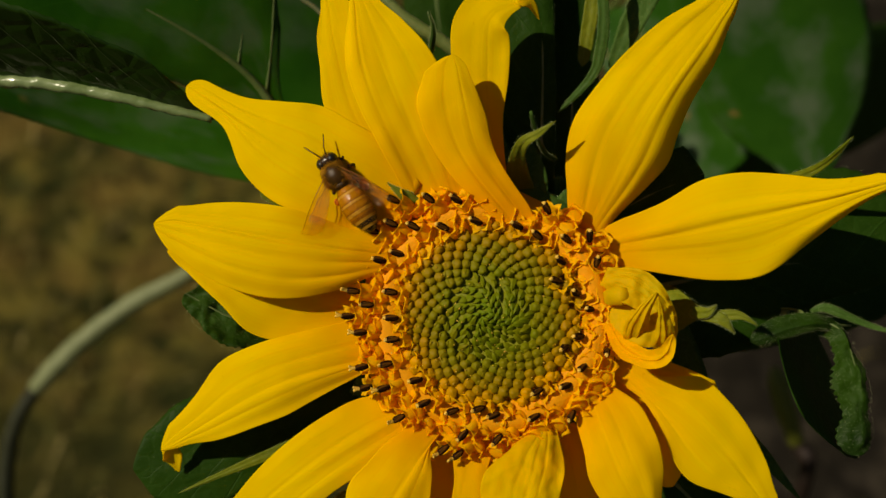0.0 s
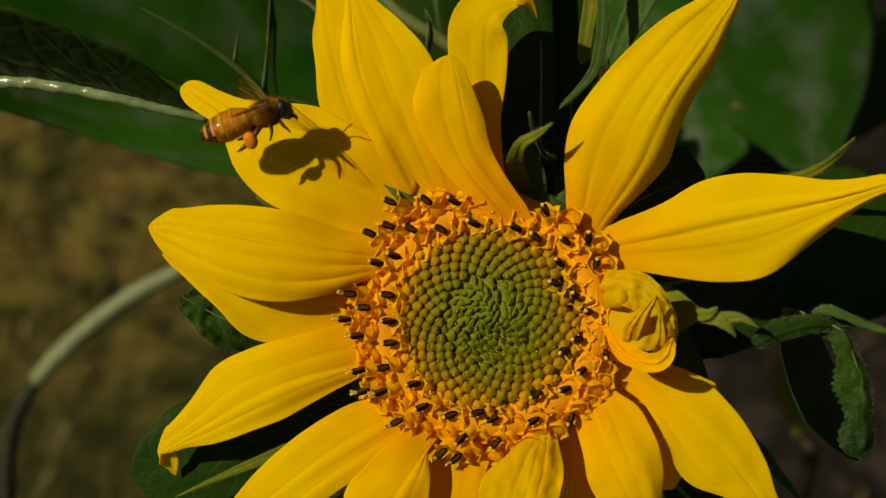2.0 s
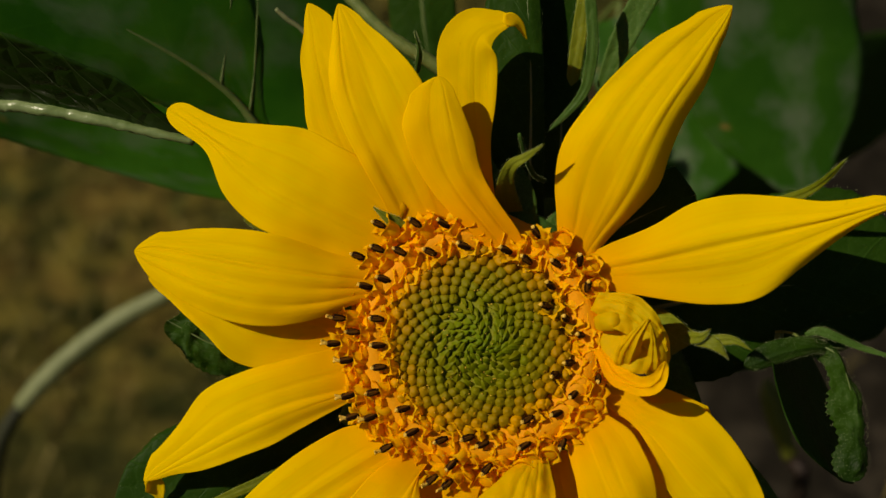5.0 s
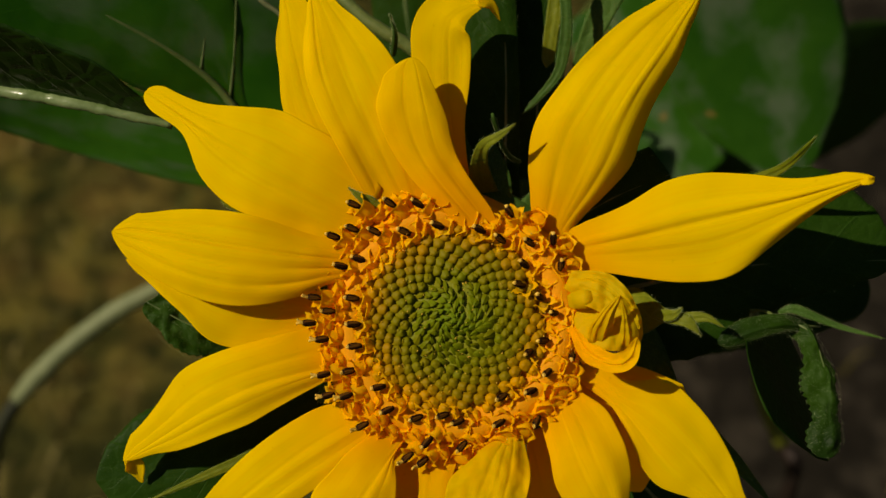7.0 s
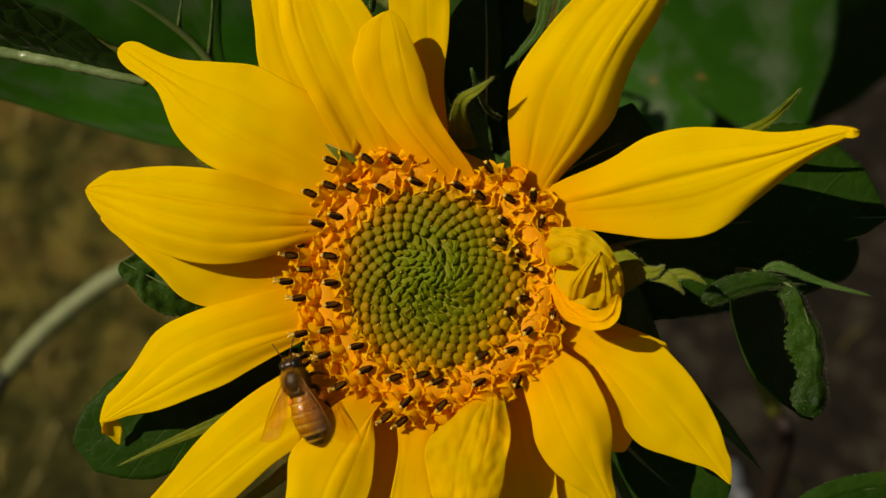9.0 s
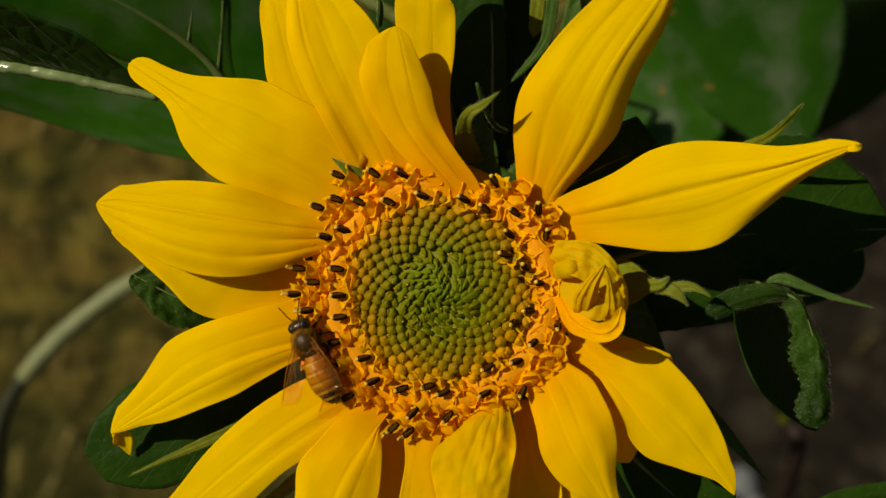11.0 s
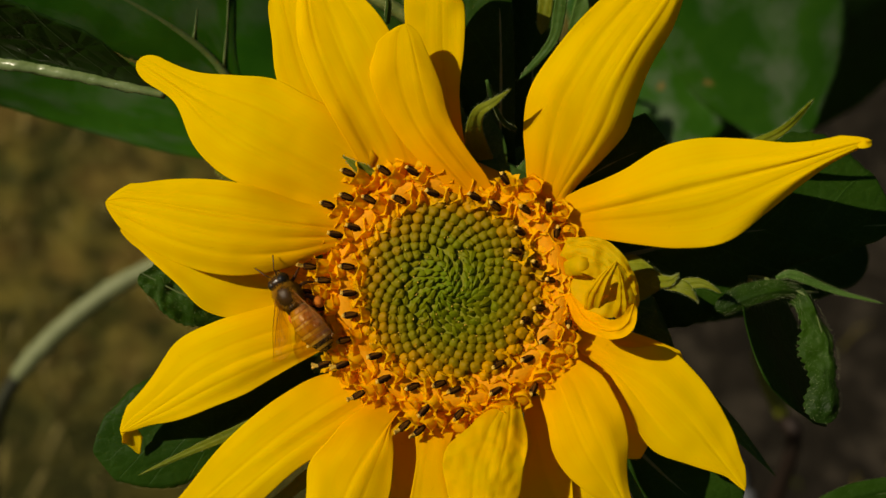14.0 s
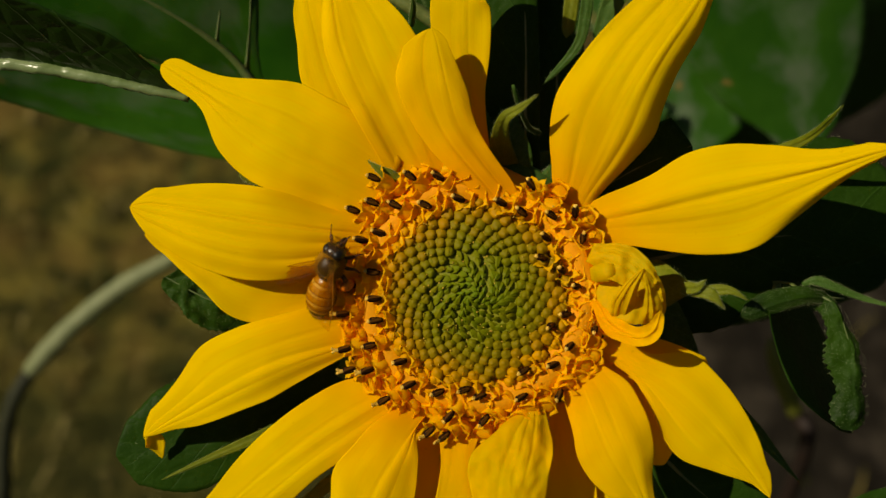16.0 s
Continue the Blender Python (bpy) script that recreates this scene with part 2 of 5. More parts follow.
BEE_THORAX = bee_material("brown_thorax", (0.022, 0.010, 0.002), (0.050, 0.022, 0.003), 0.32, 1500.0, 0.25)
BEE_LEG = bee_material("brown_leg", (0.026, 0.009, 0.003), (0.09, 0.03, 0.007), 0.42, 900.0, 0.25)


def wing_material():
    """Clear film with an amber tint, brown veins in its cells and small glints of the sun."""
    n = Nodes("clear_wing", 0.5, 0.2)
    uv = n.coords("UV")
    cells = n.add("TexVoronoi", Vector=n.mapping(uv, (5.5, 2.6, 1.0)), Scale=1.0)
    cells.feature = "DISTANCE_TO_EDGE"
    line = n.ramp(cells.outputs["Distance"], (0.0, 1.0), (0.03, 0.0))
    relief = n.math("ADD", n.noise(n.mapping(uv, (16.0, 9.0, 1.0)), 1.0, 3.0), line)
    bump = n.add("Bump", Height=relief, Strength=1.0, Distance=0.0002).outputs[0]
    clear = n.add("BsdfTransparent", Color=(0.95, 0.84, 0.62, 1)).outputs[0]
    shine = n.add("BsdfGlossy", Color=(1.0, 0.82, 0.42, 1), Roughness=0.12, Normal=bump).outputs[0]
    vein = n.add("BsdfDiffuse", Color=(0.18, 0.075, 0.006, 1)).outputs[0]
    film = n.add("MixShader", Fac=0.024, i1=clear, i2=shine).outputs[0]
    whole = n.add("MixShader", Fac=n.math("MULTIPLY", line, 0.14), i1=film, i2=vein).outputs[0]
    n.put(n.tree.nodes["Material Output"].inputs[0], whole)
    return n.mat


WING = wing_material()

# ---------------------------------------------------------------- building
MM = 0.001
WHERE = {}


def thing(name, m, label, category, group="", kind=""):
    """An Empty at its base that parents its parts."""
    ob = tagged(new(name), label, category, group, kind)
    ob.matrix_world = m
    WHERE[ob] = m.copy()
    return ob


def part(name, data, material, parent, m=None, label=""):
    """One mesh object under a thing or part, at the pose m of the world (the flower's space where none is given)."""
    if isinstance(data, bmesh.types.BMesh):
        mesh = bpy.data.meshes.new(name)
        data.to_mesh(mesh)
        data.free()
        for p in mesh.polygons:
            p.use_smooth = True
        data = mesh
    if material is not None and not data.materials:
        data.materials.append(material)
    ob = new(name, data)
    ob.parent = parent
    m = RIG if m is None else m
    ob.matrix_basis = WHERE[parent].inverted() @ m
    WHERE[ob] = m.copy()
    if label:
        tagged(ob, label)
    return ob


def glide(points, s):
    """A point at s (0 to 1) on a smooth line through the points."""
    pts = [Vector(p) for p in points]
    pts = [2 * pts[0] - pts[1], *pts, 2 * pts[-1] - pts[-2]]
    x = s * (len(pts) - 3)
    i = min(int(x), len(pts) - 4)
    u = x - i
    a, b, c, d = pts[i : i + 4]
    return 0.5 * (2 * b + (c - a) * u + (2 * a - 5 * b + 4 * c - d) * u * u + (3 * b - a - 3 * c + d) * u**3)


def spread(widths, s, blunt):
    """The half-width at s from seven widths along a blade; it closes at the tip, the rounder the blunter."""
    steps = (0.0, 0.08, 0.22, 0.36, 0.5, 0.64, 0.78, 0.92)
    values = (widths[0] * 0.75, *widths)
    if s >= 0.92:
        u = (s - 0.92) / 0.08
        return values[-1] * ((1 - u) * (1 - blunt) + blunt * math.sqrt(max(0.0, 1 - u * u)))
    for k in range(7):
        if s <= steps[k + 1]:
            u = (s - steps[k]) / (steps[k + 1] - steps[k])
            p0, p1, p2, p3 = values[max(0, k - 1)], values[k], values[k + 1], values[min(7, k + 2)]
            return max(0.02, 0.5 * (2 * p1 + (p2 - p0) * u + (2 * p0 - 5 * p1 + 4 * p2 - p3) * u * u + (3 * p1 - p0 - 3 * p2 + p3) * u**3))


def blade(bm, spine, left, right, across=14, along=30, cup=0.0, grooves=(), blunt=0.3, crumple=0.0, teeth=0.0, seed=0.0, wave=0.17, thick=0.22, slant=0.0, under=0.0, tip_under=0.0):
    """A petal or leaf blade: a spine, a half-width to each side, cupped, grooved and wavy, with a true thickness."""
    uv = bm.loops.layers.uv.verify()
    top, low = [], []
    for j in range(along + 1):
        s = 1 - (1 - j / along) ** 1.4
        here = glide(spine, s)
        ahead = (glide(spine, min(1, s + 0.02)) - glide(spine, max(0, s - 0.02))).normalized()
        side = Vector((-ahead.y, ahead.x, 0)).normalized()
        up = ahead.cross(side).normalized() * -1
        if up.z < 0:
            up = -up
        wl, wr = spread(left, s, blunt), spread(right, s, blunt)
        fade = min(1.0, 5 * s) * min(1.0, 4 * (1 - s) + 0.15)
        rows = [], []
        for i in range(across + 1):
            u = 1 - 2 * i / across
            half = wl if u > 0 else wr
            off = u * half
            if teeth and j % 2:
                off *= 1 - teeth * 0.16 * abs(u) ** 6
            lift = cup * (wl + wr) * 0.5 * (u * u - 0.33) * fade
            for at, deep in grooves:
                lift -= 0.24 * deep * math.exp(-(((u + at + 0.05 * math.sin(4 * s + seed)) / 0.055) ** 2)) * fade * (0.55 + 0.75 * noise.noise(Vector((s * 4, at * 5, seed))))
                lift += 0.34 * deep * math.exp(-(((u + at - 0.2) / 0.2) ** 2)) * fade
            far = here + side * off
            lift += slant * off
            # the right-hand margin rolls under, along the blade or towards its tip alone
            lift -= (under * fade + tip_under * min(1.0, max(0.0, 3 * s - 1.4)) * min(1.0, 6 * (1 - s))) * max(0.0, (-u - 0.55) / 0.45) ** 2
            lift += wave * (wl + wr) * 0.35 * noise.noise(Vector((s * 3.1 + seed, u * 1.3, seed))) * abs(u) * fade
            lift += 0.12 * noise.noise(far * 0.33 + Vector((seed, 0, 0))) * fade
            if crumple:
                n = noise.noise_vector(far * 0.34 + Vector((seed * 3, 0, 0)))
                far = far + Vector((n.x, n.y, 0)) * crumple * 0.5
                lift += crumple * (n.z + 0.5 * noise.noise(far * 0.9))
            edge = 1 - abs(u) ** 4
            place = far + up * lift
            rows[0].append(bm.verts.new((place + up * thick * 0.5 * (0.3 + 0.7 * edge)) * MM))
            rows[1].append(bm.verts.new((place - up * thick * 0.5 * (0.3 + 0.7 * edge)) * MM))
        top.append(rows[0]), low.append(rows[1])

    def quad(a, b, c, d, corner):
        f = bm.faces.new((a, b, c, d))
        for loop, (i, j) in zip(f.loops, corner):
            loop[uv].uv = (i / across, j / along)

    for j in range(along):
        for i in range(across):
            c = ((i, j), (i + 1, j), (i + 1, j + 1), (i, j + 1))
            quad(top[j][i], top[j][i + 1], top[j + 1][i + 1], top[j + 1][i], c)
            quad(low[j][i], low[j + 1][i], low[j + 1][i + 1], low[j][i + 1], (c[0], c[3], c[2], c[1]))
        for i in (0, across):
            c = ((i, j), (i, j), (i, j + 1), (i, j + 1))
            quad(top[j][i], top[j + 1][i], low[j + 1][i], low[j][i], c)
    for j in (0, along):
        for i in range(across):
            quad(top[j][i], top[j][i + 1], low[j][i + 1], low[j][i], ((i, j), (i + 1, j), (i + 1, j), (i, j)))
    bmesh.ops.recalc_face_normals(bm, faces=bm.faces)


def tube(bm, spine, radii, sides=8, steps=None, rough=0.0, unit=MM):
    """A round stem along a smooth line, closed at both ends."""
    steps = steps or 6 * (len(spine) - 1)
    rings = []
    for j in range(steps + 1):
        s = j / steps
        here = glide(spine, s)
        ahead = (glide(spine, min(1, s + 0.02)) - glide(spine, max(0, s - 0.02))).normalized()
        a = ahead.orthogonal().normalized() if not rings else (rings[-1][1] - ahead * ahead.dot(rings[-1][1])).normalized()
        b = ahead.cross(a)
        x = s * (len(radii) - 1)
        k = min(int(x), len(radii) - 2)
        r = radii[k] + (radii[k + 1] - radii[k]) * (x - k)
        ring = []
        for i in range(sides):
            w = 2 * math.pi * i / sides
            q = r * (1 + rough * noise.noise(here * 0.8 + Vector((math.cos(w), math.sin(w), 0))))
            ring.append(bm.verts.new((here + (a * math.cos(w) + b * math.sin(w)) * q) * unit))
        rings.append((ring, a))
    for (r0, _), (r1, _) in zip(rings, rings[1:]):
        for i in range(sides):
            bm.faces.new((r0[i], r0[(i + 1) % sides], r1[(i + 1) % sides], r1[i]))
    bm.faces.new(rings[0][0][::-1]), bm.faces.new(rings[-1][0])


def ball(bm, centre, radii, segments=12, rings=8, unit=MM, turn=None):
    """A rounded body."""
    m = Matrix.Translation(Vector(centre) * unit) @ (turn or Matrix()) @ Matrix.Diagonal((*[r * unit for r in radii], 1))
    bmesh.ops.create_uvsphere(bm, u_segments=segments, v_segments=rings, radius=1, matrix=m)


def hairs(bm, roots, length, radius):
    """Fine straight hairs from pairs of root and direction."""
    for root, way in roots:
        way = way.normalized() * length * random.uniform(0.5, 1.2)
        a = way.orthogonal().normalized() * radius
        b = way.cross(a).normalized() * radius
        v = [bm.verts.new((root + d) * MM) for d in (a, b - a * 0.5, -b - a * 0.5)]
        tip = bm.verts.new((root + way) * MM)
        for k in range(3):
            bm.faces.new((v[k], v[(k + 1) % 3], tip))


# ---------------------------------------------------------------- ground
bm = bmesh.new()
bmesh.ops.create_grid(bm, x_segments=40, y_segments=40, size=300)
mesh = bpy.data.meshes.new("ground")
bm.to_mesh(mesh), bm.free()
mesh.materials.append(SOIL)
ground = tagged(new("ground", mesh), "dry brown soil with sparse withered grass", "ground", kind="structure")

bm = bmesh.new()
rnd = random.Random(4)
for k in range(5200):
    x, y = rnd.uniform(-1.1, 1.0), rnd.uniform(0.0, 1.7)
    if rnd.random() < 0.93 * min(1, max(0, (x + 0.05) / 0.2)):
        continue
    way, long, lean = rnd.uniform(0, 6.3), rnd.uniform(0.02, 0.07), rnd.uniform(0.3, 1.0)
    d, w = Vector((math.cos(way), math.sin(way), 0)), rnd.uniform(0.0008, 0.002)
    side = Vector((-d.y, d.x, 0)) * w
    root = Vector((x, y, 0.0))
    mid = root + d * long * lean * 0.4 + Vector((0, 0, long * 0.45))
    tip = root + d * long * lean + Vector((0, 0, long * (0.75 - 0.6 * lean)))
    v = [bm.verts.new(p) for p in (root - side, root + side, mid + side * 0.8, mid - side * 0.8, tip)]
    bm.faces.new(v[:4]), bm.faces.new((v[3], v[2], v[4]))
mesh = bpy.data.meshes.new("dry_grass")
bm.to_mesh(mesh), bm.free()
mesh.materials.append(GRASS)
tagged(new("dry_grass", mesh), "withered tawny grass lying on dry soil", "grass", kind="stuff")

# ---------------------------------------------------------------- the sunflower
DOWN = RIG.to_3x3().inverted() @ Vector((0, 0, -1))
foot = RIG @ (Vector((0, 2, -46)) * MM)
flower = thing("sunflower", Matrix.Translation((foot.x, foot.y + 0.02, 0)), "bright yellow sunflower in bloom with a green disc", "flower")
behind = thing("sunflower_plant", Matrix.Translation((-0.02, 0.24, 0)), "leafy green sunflower plant behind the flower", "plant")


def to_flower(p):
    """A world place in the flower's space, in millimetres."""
    return (RIG.inverted() @ Vector(p)) / MM


bm = bmesh.new()
tube(bm, [(0, 0, -8), (0, 1, -24), (0, -4, -46), Vector((0, -4, -46)) + DOWN * 120, Vector((0, -4, -46)) + DOWN * 400, to_flower(WHERE[flower].translation)], (4.2, 4.6, 5, 5.5, 6.5, 8), 12, 40, 0.15)
part("stem", bm, STEM, flower)
bm = bmesh.new()
stalk_foot = to_flower(WHERE[behind].translation)
STALK_TOP = Vector((-10, 70, -140))
tube(bm, [STALK_TOP, STALK_TOP.lerp(stalk_foot, 0.33) + Vector((6, 0, 0)), STALK_TOP.lerp(stalk_foot, 0.66) + Vector((-6, 0, 0)), stalk_foot], (4, 5, 6.5, 8), 12, 40, 0.15)
part("stem", bm, STEM, behind)

# the head's back: a green cup
bm = bmesh.new()
ball(bm, (0, 0, -7), (20, 20, 5.0), 40, 16)
part("receptacle", bm, BRACT, flower)

# the disc: a low dome under the florets
bm = bmesh.new()
rings = []
for j in range(13):
    r = 18.4 * j / 12
    z = 0.2 + 2.0 * math.exp(-(((r - 15.5) / 3.2) ** 2)) - (0 if r < 15.5 else 0.3 * (r - 15.5) ** 2)
    rings.append([bm.verts.new(Vector((r * math.cos(w), r * math.sin(w), z + 0.12 * noise.noise(Vector((r, w * 3, 0))) - 1.2 * max(0.0, r - 14.5) * math.exp(-(((w - 1.2) / 0.28) ** 2)))) * MM) for w in [2 * math.pi * i / 48 for i in range(48)]] if j else [bm.verts.new((0, 0, 0.6 * MM))])
for a, b in zip(rings, rings[1:]):
    for i in range(48):
        bm.faces.new((a[0], b[i], b[(i + 1) % 48]) if len(a) == 1 else (a[i], b[i], b[(i + 1) % 48], a[(i + 1) % 48]))
disc = part("disc", bm, DISC, flower)
bm = bmesh.new()
ball(bm, (-0.5, -0.3, 0.4), (12.2, 12.2, 1.25), 40, 12)
part("disc_centre", bm, CORE_GREEN, disc)

seeds = iter(range(1, 999))


def petal(spine, left, right, label="", tint=0, curl=None, curlw=None, **shape):
    bm = bmesh.new()
    k = next(seeds) * 7.3
    blade(bm, spine, left, right, 64, 48, seed=k, wave=0.30, **shape)
    if curl:
        blade(bm, curl, curlw, curlw, 8, 12, cup=0.3, seed=k)
    return part("ray_petal", bm, (PETAL, PETAL_OLD, PETAL_GREENING)[tint], flower, None, label)


def edge_hairs(spine, left, right, count, seed, rim=0.66):
    rnd = random.Random(seed)
    for _ in range(count):
        s = rnd.uniform(0.05, 0.97)
        here = glide(spine, s)
        ahead = (glide(spine, min(1, s + 0.02)) - glide(spine, max(0, s - 0.02))).normalized()
        side = Vector((-ahead.y, ahead.x, 0)).normalized()
        u = rnd.choice((-1, 1)) if rnd.random() < rim else rnd.uniform(-1, 1)
        half = spread(left if u > 0 else right, s, 0.3)
        yield here + side * u * half + Vector((0, 0, 0.15)), side * u + ahead * rnd.uniform(-0.2, 0.7) + Vector((0, 0, rnd.uniform(0.1, 0.9)))


def bract(spine, left, right, tint=0, label="", **shape):
    bm = bmesh.new()
    k = next(seeds)
    blade(bm, spine, left, right, 8, 22, seed=k * 5.1, cup=0.22, blunt=0.1, thick=0.28, grooves=((0.0, 0.5),), **shape)
    ob = part("bract", bm, BRACT_PALE if tint else BRACT, flower, None, label)
    bm = bmesh.new()
    hairs(bm, edge_hairs(spine, left, right, 380, k), 0.34, 0.009)
    tagged(part("hairs", bm, HAIR, ob), kind="stuff")
    return ob


def leaf(parent, spine, left, right, tint=0, cup=-0.08, square=0.0, label="", slant=0.0, rib=0.0, teeth=0.12, bare=False, crumple=0.0):
    k = next(seeds)
    bm = bmesh.new()
    blade(bm, spine, left, right, 18, 44, cup=cup, teeth=teeth, blunt=0.15 + square, seed=k * 3.7, wave=0.12, thick=0.1 if bare else 0.35, crumple=crumple, grooves=((0.0, 0.6),), slant=slant)
    ob = part("leaf", bm, LEAF_SHINY if rib else LEAF_LIGHT if tint == 3 else LEAF_ROUGH if tint == 2 else LEAF_PALE if tint else LEAF, parent, None, label)
    size = min(14.0, sum(left) / 7 + sum(right) / 7)
    if not bare:
        bm = bmesh.new()
        lift = Vector((0, 0, 0.12 + 0.2 * abs(cup) * size * 0.3))
        tube(bm, [Vector(p) + lift for p in spine], [k * size * (1.6 if tint == 1 else 1.0) for k in (0.036, 0.03, 0.016, 0.006)], 6, 24)
        part("midrib", bm, VEIN, ob)
    if rib:
        bm = bmesh.new()
        tube(bm, [Vector(p) + Vector((0, -0.4, 0.5)) for p in spine], (rib * 1.0, rib * 1.4, rib * 1.6, rib * 1.8), 10, 60, 0.4)
        part("main_rib", bm, RIB, ob, None, "pale shiny rib")
    if parent == flower and not slant:
        bm = bmesh.new()
        hairs(bm, edge_hairs(spine, left, right, 900 if tint == 2 else 320, k, 0.2 if tint == 2 else 0.66), 0.42 if tint == 2 else 0.34, 0.006)
        tagged(part("hairs", bm, HAIR, ob), kind="stuff")
    # the leaf stalk, to its plant's stem
    near = Vector(spine[0])
    if parent == behind:
        to = STALK_TOP.lerp(stalk_foot, min(0.8, max(0.03, 0.1 + (60 - near.y) / 600)))
    else:
        to = Vector((0, -3, -38))
    bm = bmesh.new()
    back = near - Vector(spine[1])
    tube(bm, [near, near + back.normalized() * 3 + Vector((0, 0, -5)), near.lerp(to, 0.35) + Vector((0, 0, -16)), to], (0.06 * size, 0.05 * size, 0.055 * size, 0.07 * size), 7, 24)
    part("leaf_stalk", bm, STEM, ob)
    return ob


rnd = random.Random(21)
for k in range(20):
    w = 2 * math.pi * (k + rnd.uniform(-0.2, 0.2)) / 20
    d = Vector((math.cos(w), math.sin(w), 0))
    reach = rnd.uniform(25, 29)
    bract([d * 13 + Vector((0, 0, -6)), d * 20 + Vector((0, 0, -6.5)), d * reach + Vector((rnd.uniform(-1.5, 1.5), rnd.uniform(-1.5, 1.5), rnd.uniform(-10, -7)))], (2.6, 3.0, 3.2, 3.0, 2.4, 1.6, 0.6), (2.6, 3.0, 3.2, 3.0, 2.4, 1.6, 0.6))
# ray petals
petal([(-12.7, 13.9, 0.8), (-28.7, 22.3, 1.8), (-44.6, 32.4, -2.6)], (5.6, 6.1, 6.7, 7.0, 5.6, 2.1, 1.8), (6.8, 8.2, 8.3, 8.1, 5.8, 3.3, 2.3), cup=-0.05, grooves=((0.08, 1.1), (-0.25, 0.7), (0.5, 0.7)), blunt=0.97)
petal([(-10.7, 13.5, -2.5), (-19.6, 31.7, -1.5), (-24.9, 47.7, -3.0)], (1.8, 3.7, 5.2, 5.4, 4.1, 3.2, 1.4), (3.2, 3.3, 3.5, 3.6, 3.6, 3.0, 2.6), cup=0.05, grooves=((-0.3, 0.2),))
petal([(-5.9, 13.6, -0.5), (-14.7, 31.3, 3.0), (-20.2, 46.7, 2.0)], (4.3, 4.5, 4.8, 5.1, 4.9, 3.6, 1.7), (4.0, 5.6, 7.1, 7.6, 6.8, 4.8, 2.3), cup=0.08, grooves=((-0.55, 0.6), (0.1, 0.4), (0.5, 0.3)))
petal([(4.6, 12.5, 1.6), (-3.8, 23.6, 3.4), (-6.3, 36.4, 4.5)], (2.7, 3.1, 3.7, 4.4, 5.3, 5.7, 4.3), (2.2, 2.5, 2.9, 3.4, 3.7, 3.0, 1.9), cup=-0.12, grooves=((0.25, 0.3), (-0.35, 0.35)), blunt=0.55)
petal([(2.5, 12.9, -3.0), (-1.3, 28.0, -2.0), (-2.2, 37.5, -1.0), (-1.0, 42.9, 0.0), (4.6, 45.3, 0.0)], (3.5, 3.6, 3.9, 4.2, 4.4, 3.7, 1.8), (1.2, 2.3, 3.9, 4.3, 3.9, 2.9, 1.1), cup=0.05, grooves=((0.2, 0.3),), curl=[(2.7, 45.1, 1.0), (4.8, 44.7, 0.0), (6.3, 42.7, -2.0)], curlw=(0.8, 1.0, 0.9, 0.7, 0.6, 0.4, 0.2))
petal([(13.6, 12.2, -1.0), (20.7, 28.4, 5.0), (33.6, 46.2, 6.0)], (4.5, 6.9, 8.3, 7.8, 7.0, 5.6, 3.2), (3.0, 5.3, 6.6, 5.7, 4.6, 3.9, 1.9), cup=-0.1, grooves=((-0.45, 0.8), (-0.1, 0.4), (0.15, 0.35), (0.42, 1.0)), under=2.4)
petal([(15.5, 9.6, -1.0), (36.1, 13.3, 4.0), (55.4, 19.6, 11.0)], (3.8, 5.3, 7.5, 7.5, 5.7, 3.1, 1.9), (3.3, 5.1, 6.8, 7.3, 4.8, 2.5, 0.9), cup=-0.1, tip_under=3.0, grooves=((-0.1, 1.5), (-0.45, 0.4), (0.3, 0.4)), curl=[(53.9, 19.3, 10.6), (54.8, 19.1, 11.0), (55.8, 19.6, 10.0)], curlw=(0.7, 0.7, 0.6, 0.5, 0.5, 0.4, 0.2))
petal([(18.4, -7.5, -3.0), (25.6, -8.1, -3.0), (33.4, -11.2, -4.0)], (1.5, 1.5, 1.5, 1.5, 1.5, 1.5, 1.5), (2.0, 2.0, 2.0, 2.0, 2.0, 2.0, 2.0), cup=0.0)
petal([(17.1, -7.4, -1.5), (29.7, -16.2, 1.0), (41.1, -28.8, 0.0)], (3.1, 3.1, 6.2, 6.1, 5.4, 4.2, 2.4), (1.0, 1.3, 3.4, 5.5, 5.8, 3.3, 0.5), cup=-0.08, grooves=((-0.15, 0.5), (0.5, 0.4)))
petal([(13.4, -9.3, -0.5), (18.1, -20.5, 4.0), (24.5, -32.1, 2.0)], (3.5, 5.8, 6.3, 6.2, 5.2, 3.0, 1.6), (2.6, 3.4, 3.9, 4.8, 4.5, 3.1, 1.4), cup=-0.12, grooves=((-0.3, 0.4), (0.1, 0.3)))
petal([(16.4, -9.1, -3.0), (22.1, -16.0, -4.0), (27.1, -25.0, -5.0)], (2.6, 2.6, 2.6, 2.6, 2.6, 2.6, 2.6), (2.5, 2.5, 2.5, 2.5, 2.5, 2.5, 2.5), cup=0.0)
petal([(10.8, -15.9, -3.0), (12.9, -24.8, -3.5), (16.1, -36.9, -4.0)], (2.2, 2.3, 2.7, 3.0, 3.4, 2.8, 2.6), (0.9, 1.4, 2.1, 3.1, 4.8, 5.3, 5.4), cup=0.04)
petal([(15.4, -21.8, -5.0), (19.0, -29.9, -5.0), (22.8, -38.2, -6.0)], (2.1, 2.1, 2.1, 2.1, 2.1, 2.1, 2.1), (2.3, 2.3, 2.3, 2.3, 2.3, 2.3, 2.3), cup=0.03)
